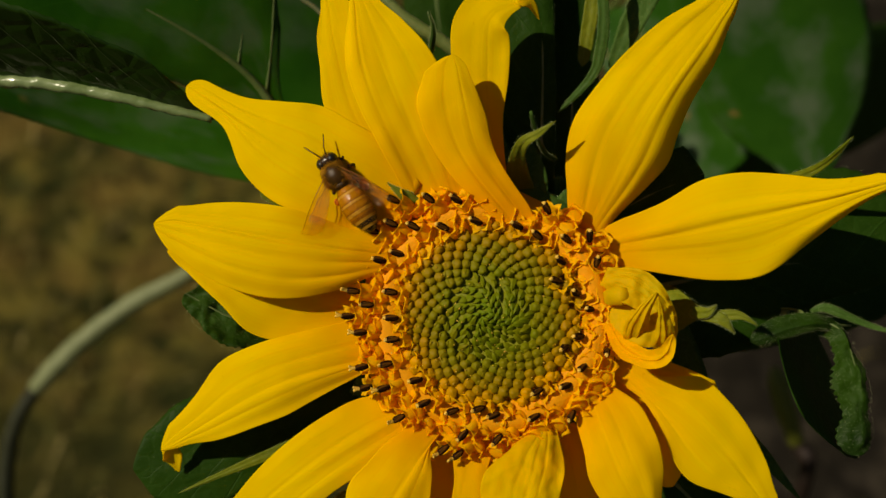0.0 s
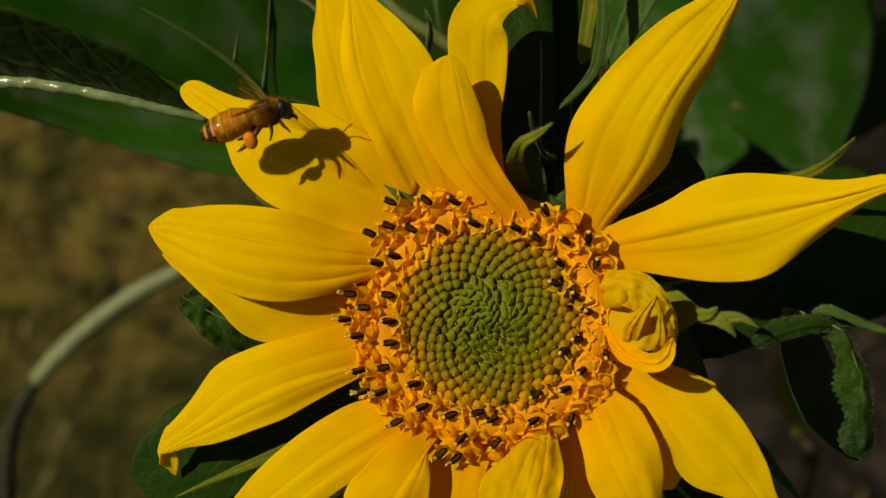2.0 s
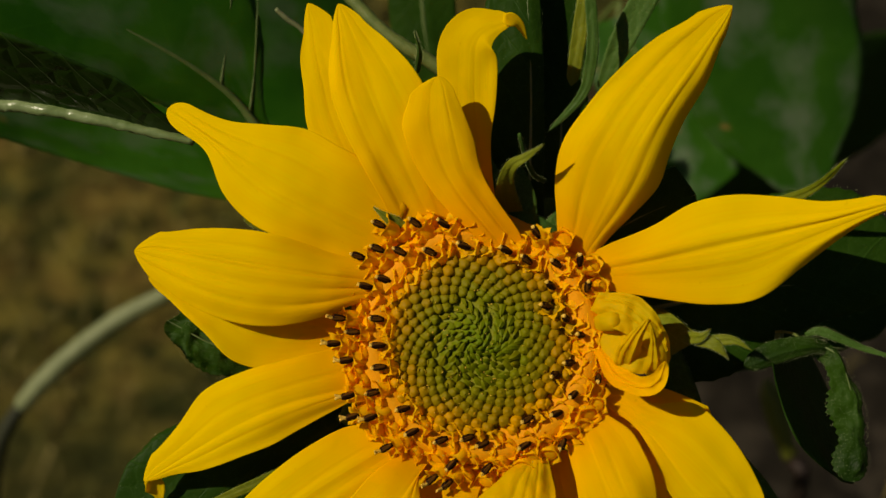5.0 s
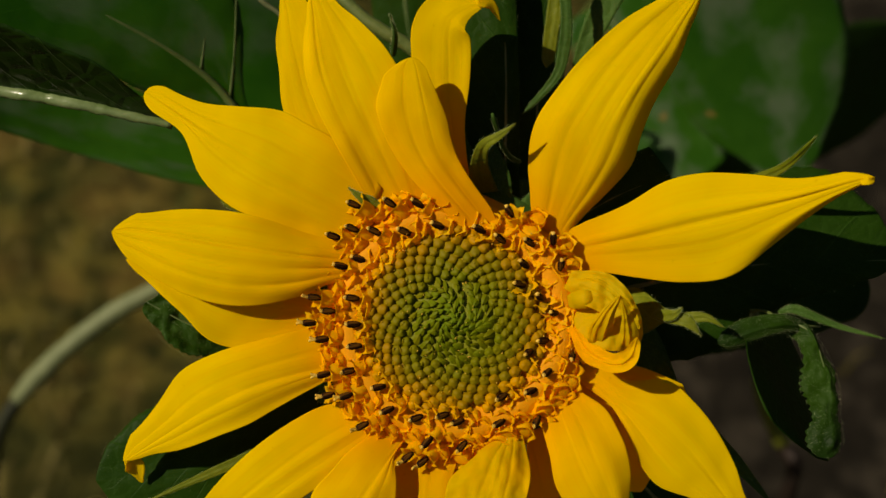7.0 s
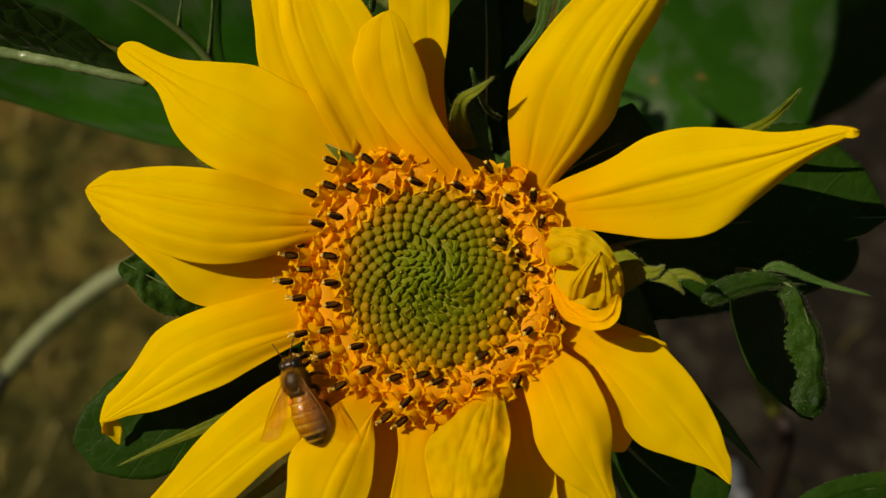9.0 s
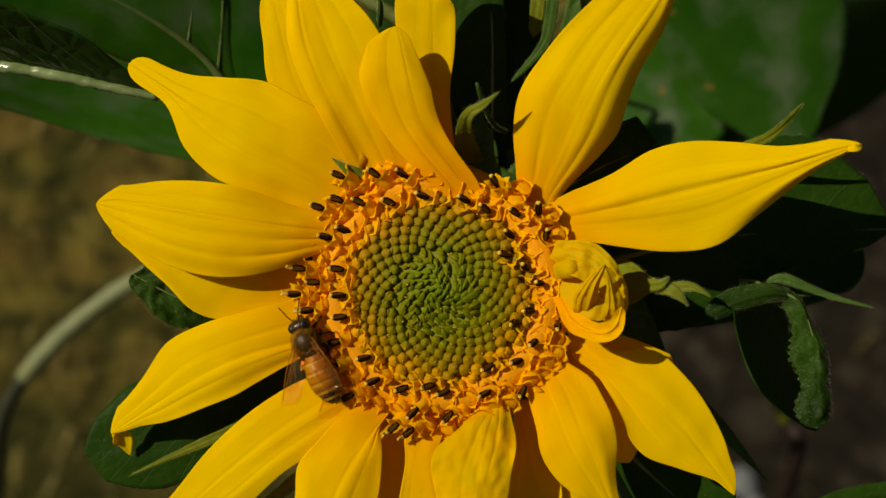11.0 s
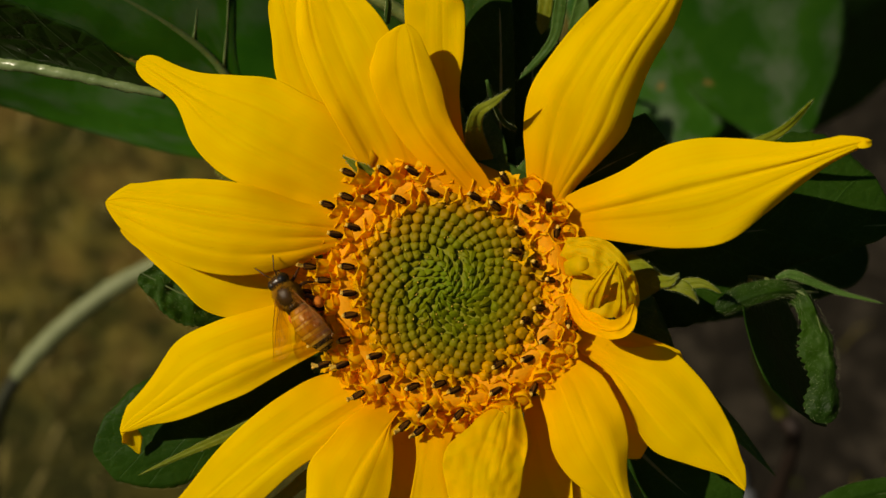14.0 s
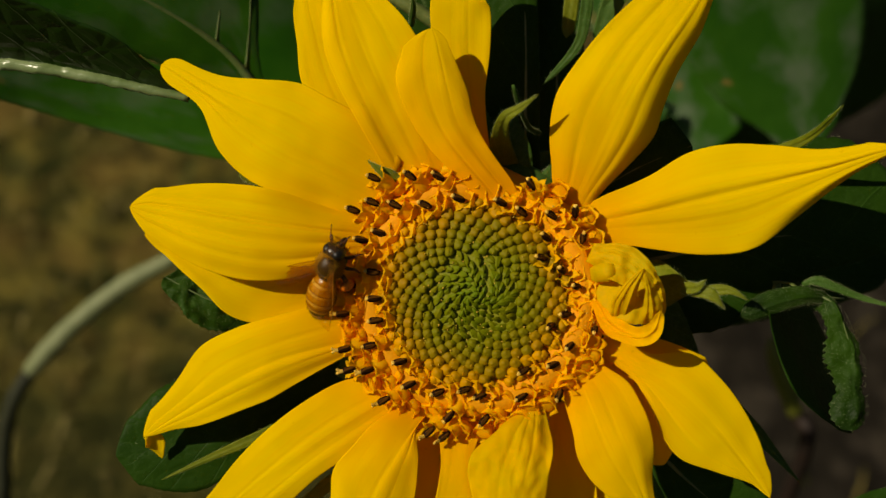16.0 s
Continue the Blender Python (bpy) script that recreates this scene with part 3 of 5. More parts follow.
petal([(7.7, -15.4, 1.0), (5.3, -23.4, 5.0), (3.5, -35.3, 3.0)], (2.5, 4.0, 4.6, 4.6, 4.6, 4.4, 4.1), (1.6, 3.2, 4.8, 6.4, 6.2, 4.8, 3.0), cup=-0.16, grooves=((-0.25, 0.7), (0.05, 0.5), (0.35, 0.6)), crumple=0.4, tint=2, label="petal turning green, folded over at its base")
petal([(-6.2, -15.5, 0.0), (-12.1, -23.7, 3.0), (-18.0, -37.5, 0.0)], (0.2, 0.4, 2.7, 4.2, 5.2, 5.3, 5.3), (2.8, 4.1, 5.2, 5.9, 6.9, 5.6, 4.6), cup=-0.1, grooves=((0.05, 0.55), (-0.35, 0.3)))
petal([(-1.9, -15.7, -1.0), (-3.7, -23.9, 1.5), (-5.5, -37.5, 0.0)], (3.2, 3.1, 2.9, 2.7, 3.5, 4.4, 4.4), (3.3, 2.7, 2.1, 1.4, 1.4, 1.7, 2.0), cup=0.03)
petal([(-6.4, -16.0, -4.0), (-7.2, -25.0, -5.0), (-8.9, -37.3, -6.0)], (2.9, 2.9, 2.9, 2.9, 2.9, 2.9, 2.9), (3.1, 3.1, 3.1, 3.1, 3.1, 3.1, 3.1), cup=0.0)
petal([(-9.9, -13.0, -0.6), (-25.1, -22.7, -0.5), (-45.3, -38.8, -4.0)], (3.3, 3.8, 4.1, 4.1, 4.7, 5.0, 5.0), (3.7, 5.3, 5.7, 5.6, 4.9, 3.3, 2.3), cup=-0.05, grooves=((0.2, 0.4), (-0.4, 0.3)))
petal([(-14.1, -5.8, 0.4), (-31.0, -10.3, 1.5), (-47.9, -20.8, -5.0)], (1.4, 2.7, 4.0, 4.8, 4.3, 3.2, 1.1), (5.9, 5.9, 5.9, 6.2, 6.2, 4.0, 2.7), cup=-0.06, grooves=((-0.35, 0.4), (0.0, 0.7), (0.4, 0.5)), curl=[(-47.5, -20.7, -5.0), (-46.5, -21.9, -6.5), (-45.9, -24.4, -8.0)], curlw=(0.6, 1.3, 1.5, 1.4, 1.1, 0.7, 0.4))
petal([(-13.8, 7.2, 1.2), (-30.6, 8.7, 4.2), (-48.0, 12.2, 2.2)], (2.1, 4.4, 6.0, 6.7, 6.4, 5.2, 3.1), (3.6, 4.4, 5.6, 6.2, 5.9, 4.9, 3.3), cup=-0.1, grooves=((-0.5, 1.0), (-0.1, 1.4), (0.3, 1.4), (0.65, 0.7)))
petal([(-17.2, -0.1, -2.5), (-33.0, 2.8, 0.0), (-46.4, 8.4, 0.5)], (2.1, 4.2, 6.1, 6.0, 3.8, 2.4, 1.2), (3.3, 3.6, 4.6, 4.8, 4.3, 3.5, 2.3), cup=-0.03, grooves=((0.2, 0.6), (0.5, 0.5)))
petal([(1.0, -15.9, -3.0), (-0.0, -22.8, -3.5), (-1.3, -33.5, -4.0)], (1.7, 2.1, 2.5, 2.7, 2.9, 2.8, 2.6), (1.9, 2.3, 2.6, 2.8, 2.9, 2.8, 2.6), cup=0.0)
leaf(flower, [(12.3, 14.8, -15.0), (12.6, 33.7, -16.0), (11.6, 56.1, -16.0)], (4.5, 4.7, 4.8, 4.8, 4.5, 4.1, 3.2), (4.3, 4.3, 4.3, 4.3, 4.3, 4.2, 3.8))
# withered petals, crumpled against the disc
petal([(16.1, -0.9, 2.3), (18, -4, 5.3), (21, -5.5, 7.6), (23.3, -4.5, 9.1), (24.2, -1.7, 9.9)], (0.9, 1.0, 1.4, 1.5, 1.4, 1.1, 0.7), (0.9, 1.2, 1.3, 1.4, 1.3, 1.1, 0.7), cup=0.3, crumple=0.6, grooves=((0.2, 0.8),), label="withered petal hooked back at its tip")
petal([(15.4, 6.2, 3.8), (19.8, 4.8, 6.1), (23.4, 1.5, 6.5), (25.1, -2.8, 6.1)], (1.1, 1.6, 1.9, 1.8, 1.5, 1.3, 0.9), (2.4, 3.1, 3.2, 2.9, 2.5, 2.1, 1.3), cup=0.0, crumple=0.9, grooves=((0.3, 1.4), (-0.1, 1.0), (-0.4, 1.2)), blunt=0.6, label="withered greenish petal folded upon itself", tint=1)
petal([(19.6, -3.2, 4.6), (20.2, -0.1, 8.4), (21.7, 3.9, 11)], (1.6, 1.8, 1.9, 1.7, 1.4, 1.0, 0.5), (1.3, 1.3, 1.2, 0.9, 0.7, 0.5, 0.3), cup=-0.4, crumple=0.35, grooves=((-0.35, 1.0), (-0.7, 0.8), (0.3, 1.0)), blunt=0.1, tint=1)
petal([(23.3, -3.8, 6.1), (22.9, -0.5, 9.1), (21.9, 3.6, 10.6)], (1.6, 1.5, 1.1, 0.9, 0.6, 0.4, 0.2), (1.3, 1.5, 1.4, 1.2, 1.0, 0.7, 0.4), cup=-0.25, crumple=0.5, grooves=((0.2, 1.0), (-0.4, 0.8)), blunt=0.1, tint=1)
petal([(15.6, 2.8, 3), (17.5, 3.1, 6.1), (19.9, 3.1, 4.6)], (1.0, 1.2, 1.3, 1.3, 1.2, 1.0, 0.8), (1.2, 1.3, 1.3, 1.4, 1.3, 1.2, 0.9), cup=-0.5, blunt=0.9, tint=1)
petal([(17, 1.2, 2.0), (20.6, -1.2, 6.0), (23.8, -3.2, 6.2)], (1.9, 2.5, 2.7, 2.8, 2.5, 2.0, 1.2), (1.8, 2.3, 2.5, 2.7, 2.4, 2.0, 1.2), cup=-0.1, crumple=0.4, tint=1)
# bracts round the head
bract([(5.4, 15.6, -9.0), (3.4, 20.7, -2.0), (3.6, 23.9, 4.5), (5.7, 25.3, 7.0), (8.1, 27.0, 8.5)], (1.7, 1.7, 1.2, 0.9, 0.7, 0.5, 0.2), (1.9, 1.7, 1.2, 0.9, 0.7, 0.5, 0.2), tint=1)
bract([(4.3, 13.5, -9.0), (7.5, 17.0, -11.0), (12.2, 19.8, -13.0)], (1.9, 1.9, 2.0, 2.0, 2.0, 1.9, 1.7), (1.9, 1.9, 2.0, 2.0, 2.0, 1.8, 1.5))
bract([(5.0, 28.9, 2.0), (6.3, 25.7, -2.0), (7.9, 23.6, -6.0), (9.9, 23.0, -9.0)], (0.3, 0.3, 0.3, 0.3, 0.3, 0.3, 0.3), (0.3, 0.3, 0.3, 0.3, 0.3, 0.3, 0.3))
bract([(15.5, 51.5, -6.0), (16.2, 44.3, -7.0), (15.9, 39.5, -8.0), (14.7, 35.5, -9.0), (10.0, 30.3, -11.0)], (0.9, 0.9, 1.0, 1.0, 0.9, 0.7, 0.5), (0.8, 0.8, 0.8, 0.8, 0.7, 0.6, 0.4))
bract([(15.5, 52.3, -10.0), (14.7, 44.9, -11.0), (13.8, 37.6, -13.0)], (0.9, 1.0, 1.1, 1.2, 1.1, 1.1, 1.0), (0.9, 1.0, 1.1, 1.1, 1.1, 1.0, 0.9), tint=1)
bract([(26.8, 54.6, -12.0), (21.1, 44.1, -13.0), (18.5, 37.1, -15.0)], (1.9, 2.0, 2.0, 1.9, 1.6, 1.3, 1.0), (1.9, 2.0, 1.9, 1.7, 1.4, 1.2, 1.0))
leaf(flower, [(7.3, 12.1, -12.0), (7.5, 37.2, -10.0), (6.4, 58.3, -11.0)], (7.2, 7.9, 7.9, 7.6, 7.1, 6.4, 4.5), (2.4, 2.2, 2.1, 2.0, 2.0, 2.0, 1.8))
bract([(-9.4, 39.6, -14.0), (-9.0, 42.0, -10.0), (-9.8, 45.0, -8.0)], (0.4, 0.5, 0.5, 0.4, 0.3, 0.2, 0.1), (0.4, 0.4, 0.4, 0.4, 0.3, 0.2, 0.1))
bract([(41.6, 19.4, -6.0), (46.0, 21.7, 2.0), (48.6, 25.4, 8.8)], (0.9, 0.8, 0.7, 0.6, 0.5, 0.4, 0.2), (0.9, 0.9, 0.8, 0.6, 0.5, 0.4, 0.2), tint=1)
bract([(25.0, 2.6, -9.0), (28.6, 1.2, -3.5), (31.8, 0.5, 1.4), (34.8, 0.5, 2.8), (37.4, -0.9, 3.0)], (2.4, 1.8, 0.7, 0.7, 0.8, 0.5, 0.2), (4.8, 3.8, 1.1, 0.9, 0.8, 0.5, 0.2), tint=1, slant=0.15)
bract([(28.2, 0.9, -0.6), (30.2, 0.9, 2.0), (31.6, 2.0, 2.7)], (0.6, 0.7, 0.8, 0.7, 0.5, 0.3, 0.1), (0.8, 0.9, 0.9, 0.8, 0.6, 0.4, 0.2), tint=1)
bract([(29.0, 0.3, -0.4), (32.0, -0.2, 2.2), (34.4, -2.2, 2.0)], (0.7, 0.9, 1.1, 1.1, 0.9, 0.5, 0.2), (0.5, 0.6, 0.6, 0.6, 0.5, 0.3, 0.1), tint=1)
bract([(23.6, 0.6, -8.0), (27.9, -4.5, -9.0), (33.7, -12.1, -10.0)], (3.0, 3.3, 3.2, 3.0, 2.4, 1.7, 0.9), (3.4, 3.4, 3.0, 2.5, 2.0, 1.5, 0.9))
bract([(46.6, 1.0, -3.6), (48.4, 1.6, -3.0), (50.9, 0.7, -2.6), (55.2, -1.0, -2.0), (61.0, -2.6, 0.0)], (0.4, 0.6, 0.7, 0.6, 0.5, 0.35, 0.2), (0.4, 0.6, 0.7, 0.6, 0.5, 0.35, 0.2))
bract([(34.2, -15.5, -6.0), (41.1, -21.0, -8.0), (48.3, -28.8, -10.0)], (2.0, 1.9, 1.5, 1.2, 0.8, 0.5, 0.2), (2.0, 1.7, 1.4, 1.2, 0.8, 0.5, 0.2))
bract([(23.6, -24.4, -6.0), (26.2, -29.0, -7.0), (29.2, -34.6, -8.0)], (0.7, 0.7, 0.7, 0.7, 0.7, 0.7, 0.7), (0.7, 0.7, 0.7, 0.7, 0.7, 0.7, 0.7))
bract([(-21.9, -17.0, -6.0), (-30.6, -20.5, -5.0), (-38.5, -23.8, -4.0), (-45.0, -26.7, -3.0)], (1.2, 1.1, 0.9, 0.7, 0.5, 0.35, 0.2), (1.1, 1.0, 0.8, 0.7, 0.5, 0.35, 0.2), tint=1)
bract([(-20.4, -27.1, -7.0), (-24.3, -30.2, -6.0), (-28.0, -32.8, -6.0)], (1.0, 1.0, 0.9, 0.9, 0.8, 0.8, 0.7), (1.0, 1.0, 0.9, 0.9, 0.8, 0.8, 0.7), tint=1)
bract([(-25.4, 15.9, -6.0), (-31.0, 16.2, -5.0), (-34.0, 17.3, -4.0)], (1.0, 1.0, 1.0, 1.0, 0.9, 0.8, 0.6), (1.0, 1.0, 1.0, 1.0, 0.9, 0.8, 0.6), tint=1)
bract([(-10.6, 15.9, 0.6), (-12.8, 16.9, 1.5), (-15.2, 18.6, 1.9)], (0.5, 0.7, 0.8, 0.8, 0.6, 0.4, 0.2), (0.6, 0.7, 0.8, 0.7, 0.5, 0.3, 0.1), tint=1)
# leaves of the flower stem
leaf(flower, [(21.6, 3.3, -13.0), (44.1, 7.8, -11.0), (67.2, 8.7, -11.5)], (10.8, 11.3, 13.0, 13.7, 14.4, 13.4, 7.9), (10.1, 12.5, 11.6, 8.6, 6.0, 4.4, 2.6))
leaf(flower, [(30.0, 0.0, -43.0), (52.0, 2.5, -45.0), (74.0, 3.5, -45.5)], (7.0, 8.0, 8.0, 8.0, 8.0, 7.5, 6.0), (9.0, 9.6, 9.8, 9.4, 8.6, 7.4, 5.4), square=0.6, bare=True)
leaf(flower, [(50.2, -0.9, -4.0), (46.6, -0.4, -2.2), (42.6, -1.2, -1.6), (37.2, -3.4, -1.8)], (1.0, 1.2, 1.4, 1.5, 1.6, 1.6, 1.4), (0.9, 1.1, 1.3, 1.5, 1.7, 1.8, 1.3), cup=-0.12, tint=2)
# lit half of the hanging leaf; its ragged edge follows where shade begins
leaf(flower, [(46.9, -0.0, -5.0), (50.8, -1.7, -3.0), (53.0, -7.1, -3.0), (53.4, -12.7, -2.4), (53.4, -20.0, -2.4)], (0.6, 0.6, 0.7, 1.4, 1.7, 1.7, 2.1), (2.0, 2.0, 2.6, 3.6, 3.8, 2.4, 3.4), cup=-0.2, square=0.8, tint=2, teeth=0.9, crumple=0.9)
# separate dark leaf, slanted off the sun, standing in for the shaded half
leaf(flower, [(44.8, -1.0, -10.0), (49.4, -10.9, -10.0), (55.1, -21.0, -8.0)], (7.7, 7.7, 7.7, 7.7, 7.3, 6.1, 4.1), (5.4, 6.3, 6.7, 6.7, 6.0, 4.5, 2.5), cup=0.1, slant=-2.2, teeth=0.0, bare=True)
leaf(flower, [(50.9, -38.4, -14.0), (60.2, -33.2, -14.0), (74.2, -31.0, -15.0)], (2.5, 2.3, 2.3, 2.4, 2.4, 2.3, 1.9), (2.7, 2.9, 3.2, 3.4, 3.0, 2.5, 2.0))
leaf(flower, [(23.5, -20.3, -12.0), (32.1, -28.9, -13.0), (42.4, -37.5, -14.0)], (6.0, 6.0, 6.0, 6.0, 6.0, 6.0, 6.0), (5.1, 5.1, 5.1, 5.1, 5.1, 5.1, 5.1))
leaf(flower, [(-18.0, -9.7, -13.0), (-37.2, -20.9, -10.0), (-53.0, -24.2, -9.0)], (3.0, 3.2, 3.7, 5.7, 7.3, 6.6, 5.0), (7.6, 8.4, 9.7, 10.2, 9.6, 8.4, 5.1), bare=True)
leaf(flower, [(-28.8, -4.2, -9.0), (-37.8, -1.2, -5.0), (-44.8, 2.3, -5.0)], (2.8, 2.8, 4.1, 4.4, 3.8, 3.0, 1.9), (4.3, 4.7, 5.4, 5.2, 4.8, 3.7, 2.6), cup=0.2, teeth=0.4, tint=2, crumple=1.2)
leaf(flower, [(16.5, 13.9, -8.0), (24.1, 18.1, -9.0), (31.7, 21.2, -8.0)], (5.0, 5.0, 5.0, 5.0, 5.0, 5.0, 5.0), (4.2, 4.2, 4.2, 4.2, 4.2, 4.2, 4.2))
# leaves of the plant behind
broad = leaf(behind, [(-34.6, 31.8, -30.0), (-40.9, 38.7, -26.0), (-53.6, 46.0, -18.0), (-76.2, 55.2, -6.0)], (4.3, 5.5, 6.7, 7.8, 8.3, 9.0, 10.2), (2.4, 5.4, 12.4, 16.8, 16.3, 16.0, 16.0), tint=1)
for line in ([(-40.9, 38.9, -25.45), (-40.0, 44.4, -24.55), (-39.4, 48.1, -23.75), (-38.8, 54.0, -22.6)], [(-36.5, 35.2, -28.05), (-35.7, 42.1, -26.85), (-35.2, 48.7, -25.45), (-34.8, 56.0, -23.7)]):
    bm = bmesh.new()
    tube(bm, line, (0.22, 0.16, 0.13, 0.08), 6, 20, 0.2)
    part("side_vein", bm, VEIN, broad)
leaf(behind, [(-42.1, 28.8, -10.0), (-55.8, 31.8, -10.0), (-67.6, 33.8, -10.5), (-83.1, 34.7, -12.0)], (0.6, 0.6, 0.6, 0.6, 0.6, 0.6, 0.6), (2.1, 5.1, 6.2, 7.3, 8.2, 9.0, 9.1), cup=-0.1, slant=-2.2, rib=0.6)
leaf(behind, [(-40.5, 24.6, -66.0), (-67.6, 32.7, -58.0), (-92.6, 40.5, -44.0)], (3.7, 4.7, 4.9, 5.0, 5.1, 5.2, 5.3), (7.3, 9.1, 9.9, 10.5, 9.9, 9.1, 7.3), tint=1, bare=True)
leaf(behind, [(-22.1, 24.8, -66.0), (-31.4, 47.9, -70.0), (-38.2, 73.1, -70.0)], (16.6, 16.6, 16.6, 16.6, 16.6, 16.6, 16.6), (13.2, 13.2, 13.2, 13.2, 13.2, 13.2, 13.2), slant=0.7, tint=1, bare=True)
leaf(behind, [(59.7, 96.5, -88.0), (69.1, 61.9, -106.0), (80.3, 25.8, -118.0)], (16.0, 18.5, 21.0, 20.5, 20.4, 16.4, 8.3), (17.7, 22.6, 24.1, 23.4, 21.3, 16.5, 7.4), tint=3)
leaf(behind, [(38.1, 71.1, -130.0), (47.5, 47.8, -128.0), (55.9, 25.4, -125.0)], (12.9, 12.9, 12.9, 12.9, 12.9, 12.9, 12.9), (11.6, 11.6, 11.6, 11.6, 11.6, 11.6, 11.6), tint=3)
# added to stand in for deep shade at the right, tilted off the sun
leaf(behind, [(54.9, 29.0, -130.0), (96.9, 52.2, -175.0), (149.1, 73.6, -220.0)], (8.8, 13.2, 15.5, 17.3, 16.4, 14.9, 11.4), (8.8, 13.2, 15.5, 17.3, 17.3, 16.3, 11.9), slant=0.6)
leaf(behind, [(-9.6, 65.7, -60.0), (-8.4, 53.4, -62.0), (-6.2, 42.0, -64.0)], (6.4, 6.4, 6.4, 6.4, 6.4, 6.4, 6.4), (6.4, 6.4, 6.4, 6.4, 6.4, 6.4, 6.4))

bm = bmesh.new()
tube(bm, [(-23, 56, -18), (-20, 52, -18), (-14, 46, -18), (-6, 41, -19), (1, 35, -22)], (0.95, 1.0, 1.05, 1.1, 1.2), 9, 40, 0.2)
stalk = part("leaf_stalk", bm, STEM, flower)
bm = bmesh.new()
tube(bm, [(-31.3, 49.8, -18.0), (-29.5, 48.4, -19.0), (-27.3, 46.9, -20.0), (-23.6, 43.7, -22.0)], (0.35, 0.45, 0.4, 0.5), 7, 20, 0.4)
part("dry_tendril", bm, STALK, flower)

# ---------------------------------------------------------------- disc buds and florets
def bud_mesh(seed):
    """A plump closed bud: a soft-edged square block, a little ridged, whose five lips meet in a small tip towards -x."""
    rnd = random.Random(seed)
    lean, tip = rnd.uniform(0.1, 0.3), Vector((rnd.uniform(-0.55, -0.1), rnd.uniform(-0.3, 0.3)))
    bm = bmesh.new()
    ball(bm, (0, 0, 0), (1, 1, 1), 16, 10)
    for v in bm.verts:
        x, y, z = v.co / MM
        w = math.atan2(y, x)
        flat = (abs(math.cos(w)) ** 3.4 + abs(math.sin(w)) ** 3.4) ** (-1 / 3.4) * (1 + 0.035 * math.cos(5 * w + seed))
        r = math.hypot(x, y)
        if z > 0:
            flat *= min(1.25, r**-0.28) if r > 0.05 else 1
        x, y = x * flat, y * flat
        if z > 0:
            z = 0.85 * z**0.75 + 0.30 * math.exp(-((x - tip.x) ** 2 + (y - tip.y) ** 2) / 0.09)
            x -= lean * z
        v.co = Vector((x, y, z * 1.1)) * MM
    mesh = bpy.data.meshes.new("disc_bud")
    bm.to_mesh(mesh), bm.free()
    for p in mesh.polygons:
        p.use_smooth = True
    return mesh


def scale_mesh(seed):
    """A pointed green scale, creased along its middle, that rises and bends over along +x."""
    rnd = random.Random(seed)
    bm = bmesh.new()
    curl, twist = rnd.uniform(0.1, 0.5), rnd.uniform(-0.35, 0.35)
    rows = []
    for j in range(7):
        v = j / 6
        half = 0.46 * (0.75 + 0.9 * v) * (1 - v) ** 0.75 + 0.02
        x, z = -0.5 + 1.5 * v, -0.7 + 1.5 * math.sin(1.5 * v) - curl * v * v
        row = []
        for u in (-1, -0.5, 0, 0.5, 1):
            row.append(Vector((x, u * half + twist * v * v, z - 0.28 * abs(u) * (1 - 0.5 * v))))
        rows.append(row)
    top = [[bm.verts.new(c * MM) for c in row] for row in rows]
    low = [[bm.verts.new((c + Vector((0.06, 0, -0.16))) * MM) for c in row] for row in rows]
    for j in range(6):
        for i in range(4):
            bm.faces.new((top[j][i], top[j + 1][i], top[j + 1][i + 1], top[j][i + 1]))
            bm.faces.new((low[j][i], low[j][i + 1], low[j + 1][i + 1], low[j + 1][i]))
        for i in (0, 4):
            bm.faces.new((top[j][i], low[j][i], low[j + 1][i], top[j + 1][i]))
    bm.faces.new([*top[6], *low[6][::-1]]), bm.faces.new([*top[0], *low[0][::-1]])
    bmesh.ops.recalc_face_normals(bm, faces=bm.faces)
    mesh = bpy.data.meshes.new("disc_scale")
    bm.to_mesh(mesh), bm.free()
    return mesh


BUDS, SCALES = [bud_mesh(k) for k in range(5)], [scale_mesh(k) for k in range(7)]
rnd = random.Random(11)
CORE = Vector((-0.5, -0.3, 0))
r = 0.3
for k in range(1, 400):
    # each bud takes up more room the farther out it stands
    room = 0.80 + 1.45 * (r / 12) ** 1.5
    r = math.sqrt(r * r + room / math.pi)
    if r > 12.3:
        break
    w = k * radians(137.508)
    x, y = CORE.x + r * math.cos(w), CORE.y + r * math.sin(w)
    turn = math.degrees(w)
    z = 1.5 + 0.2 * math.exp(-((r / 5) ** 2)) + rnd.uniform(-0.08, 0.08)
    pitch = math.sqrt(1.1547 * room)
    if r < 6.4:
        size = 1.06 * pitch
        m = RIG @ pose(x * MM, y * MM, (z + 0.3) * MM, rnd.uniform(-12, 12), rnd.uniform(-4, 16), turn + 205 + rnd.uniform(-28, 28)) @ Matrix.Diagonal((size * rnd.uniform(0.8, 1.1), size * rnd.uniform(0.85, 1.25), size * 0.9, 1))
        part("disc_scale", SCALES[k % 7], BUD, disc, m)
    else:
        size = 0.545 * pitch
        m = RIG @ pose(x * MM, y * MM, z * MM, rnd.uniform(-5, 5), 8 + rnd.uniform(-6, 6), turn + rnd.uniform(-7, 7)) @ Matrix.Diagonal((size * 1.04, size * 1.04, size * 1.25, 1))
        part("disc_bud", BUDS[k % 5], BUD, disc, m)
        if r < 10.8 and rnd.random() < 0.85:
            m = RIG @ pose((x + 0.62 * math.cos(w)) * MM, (y + 0.62 * math.sin(w)) * MM, (z + 0.62) * MM, 0, rnd.uniform(-10, 20), turn + 190 + rnd.uniform(-50, 50)) @ Matrix.Diagonal((0.75, 1.0, 0.75, 1))
            part("disc_scale", SCALES[k % 7], BUD, disc, m)


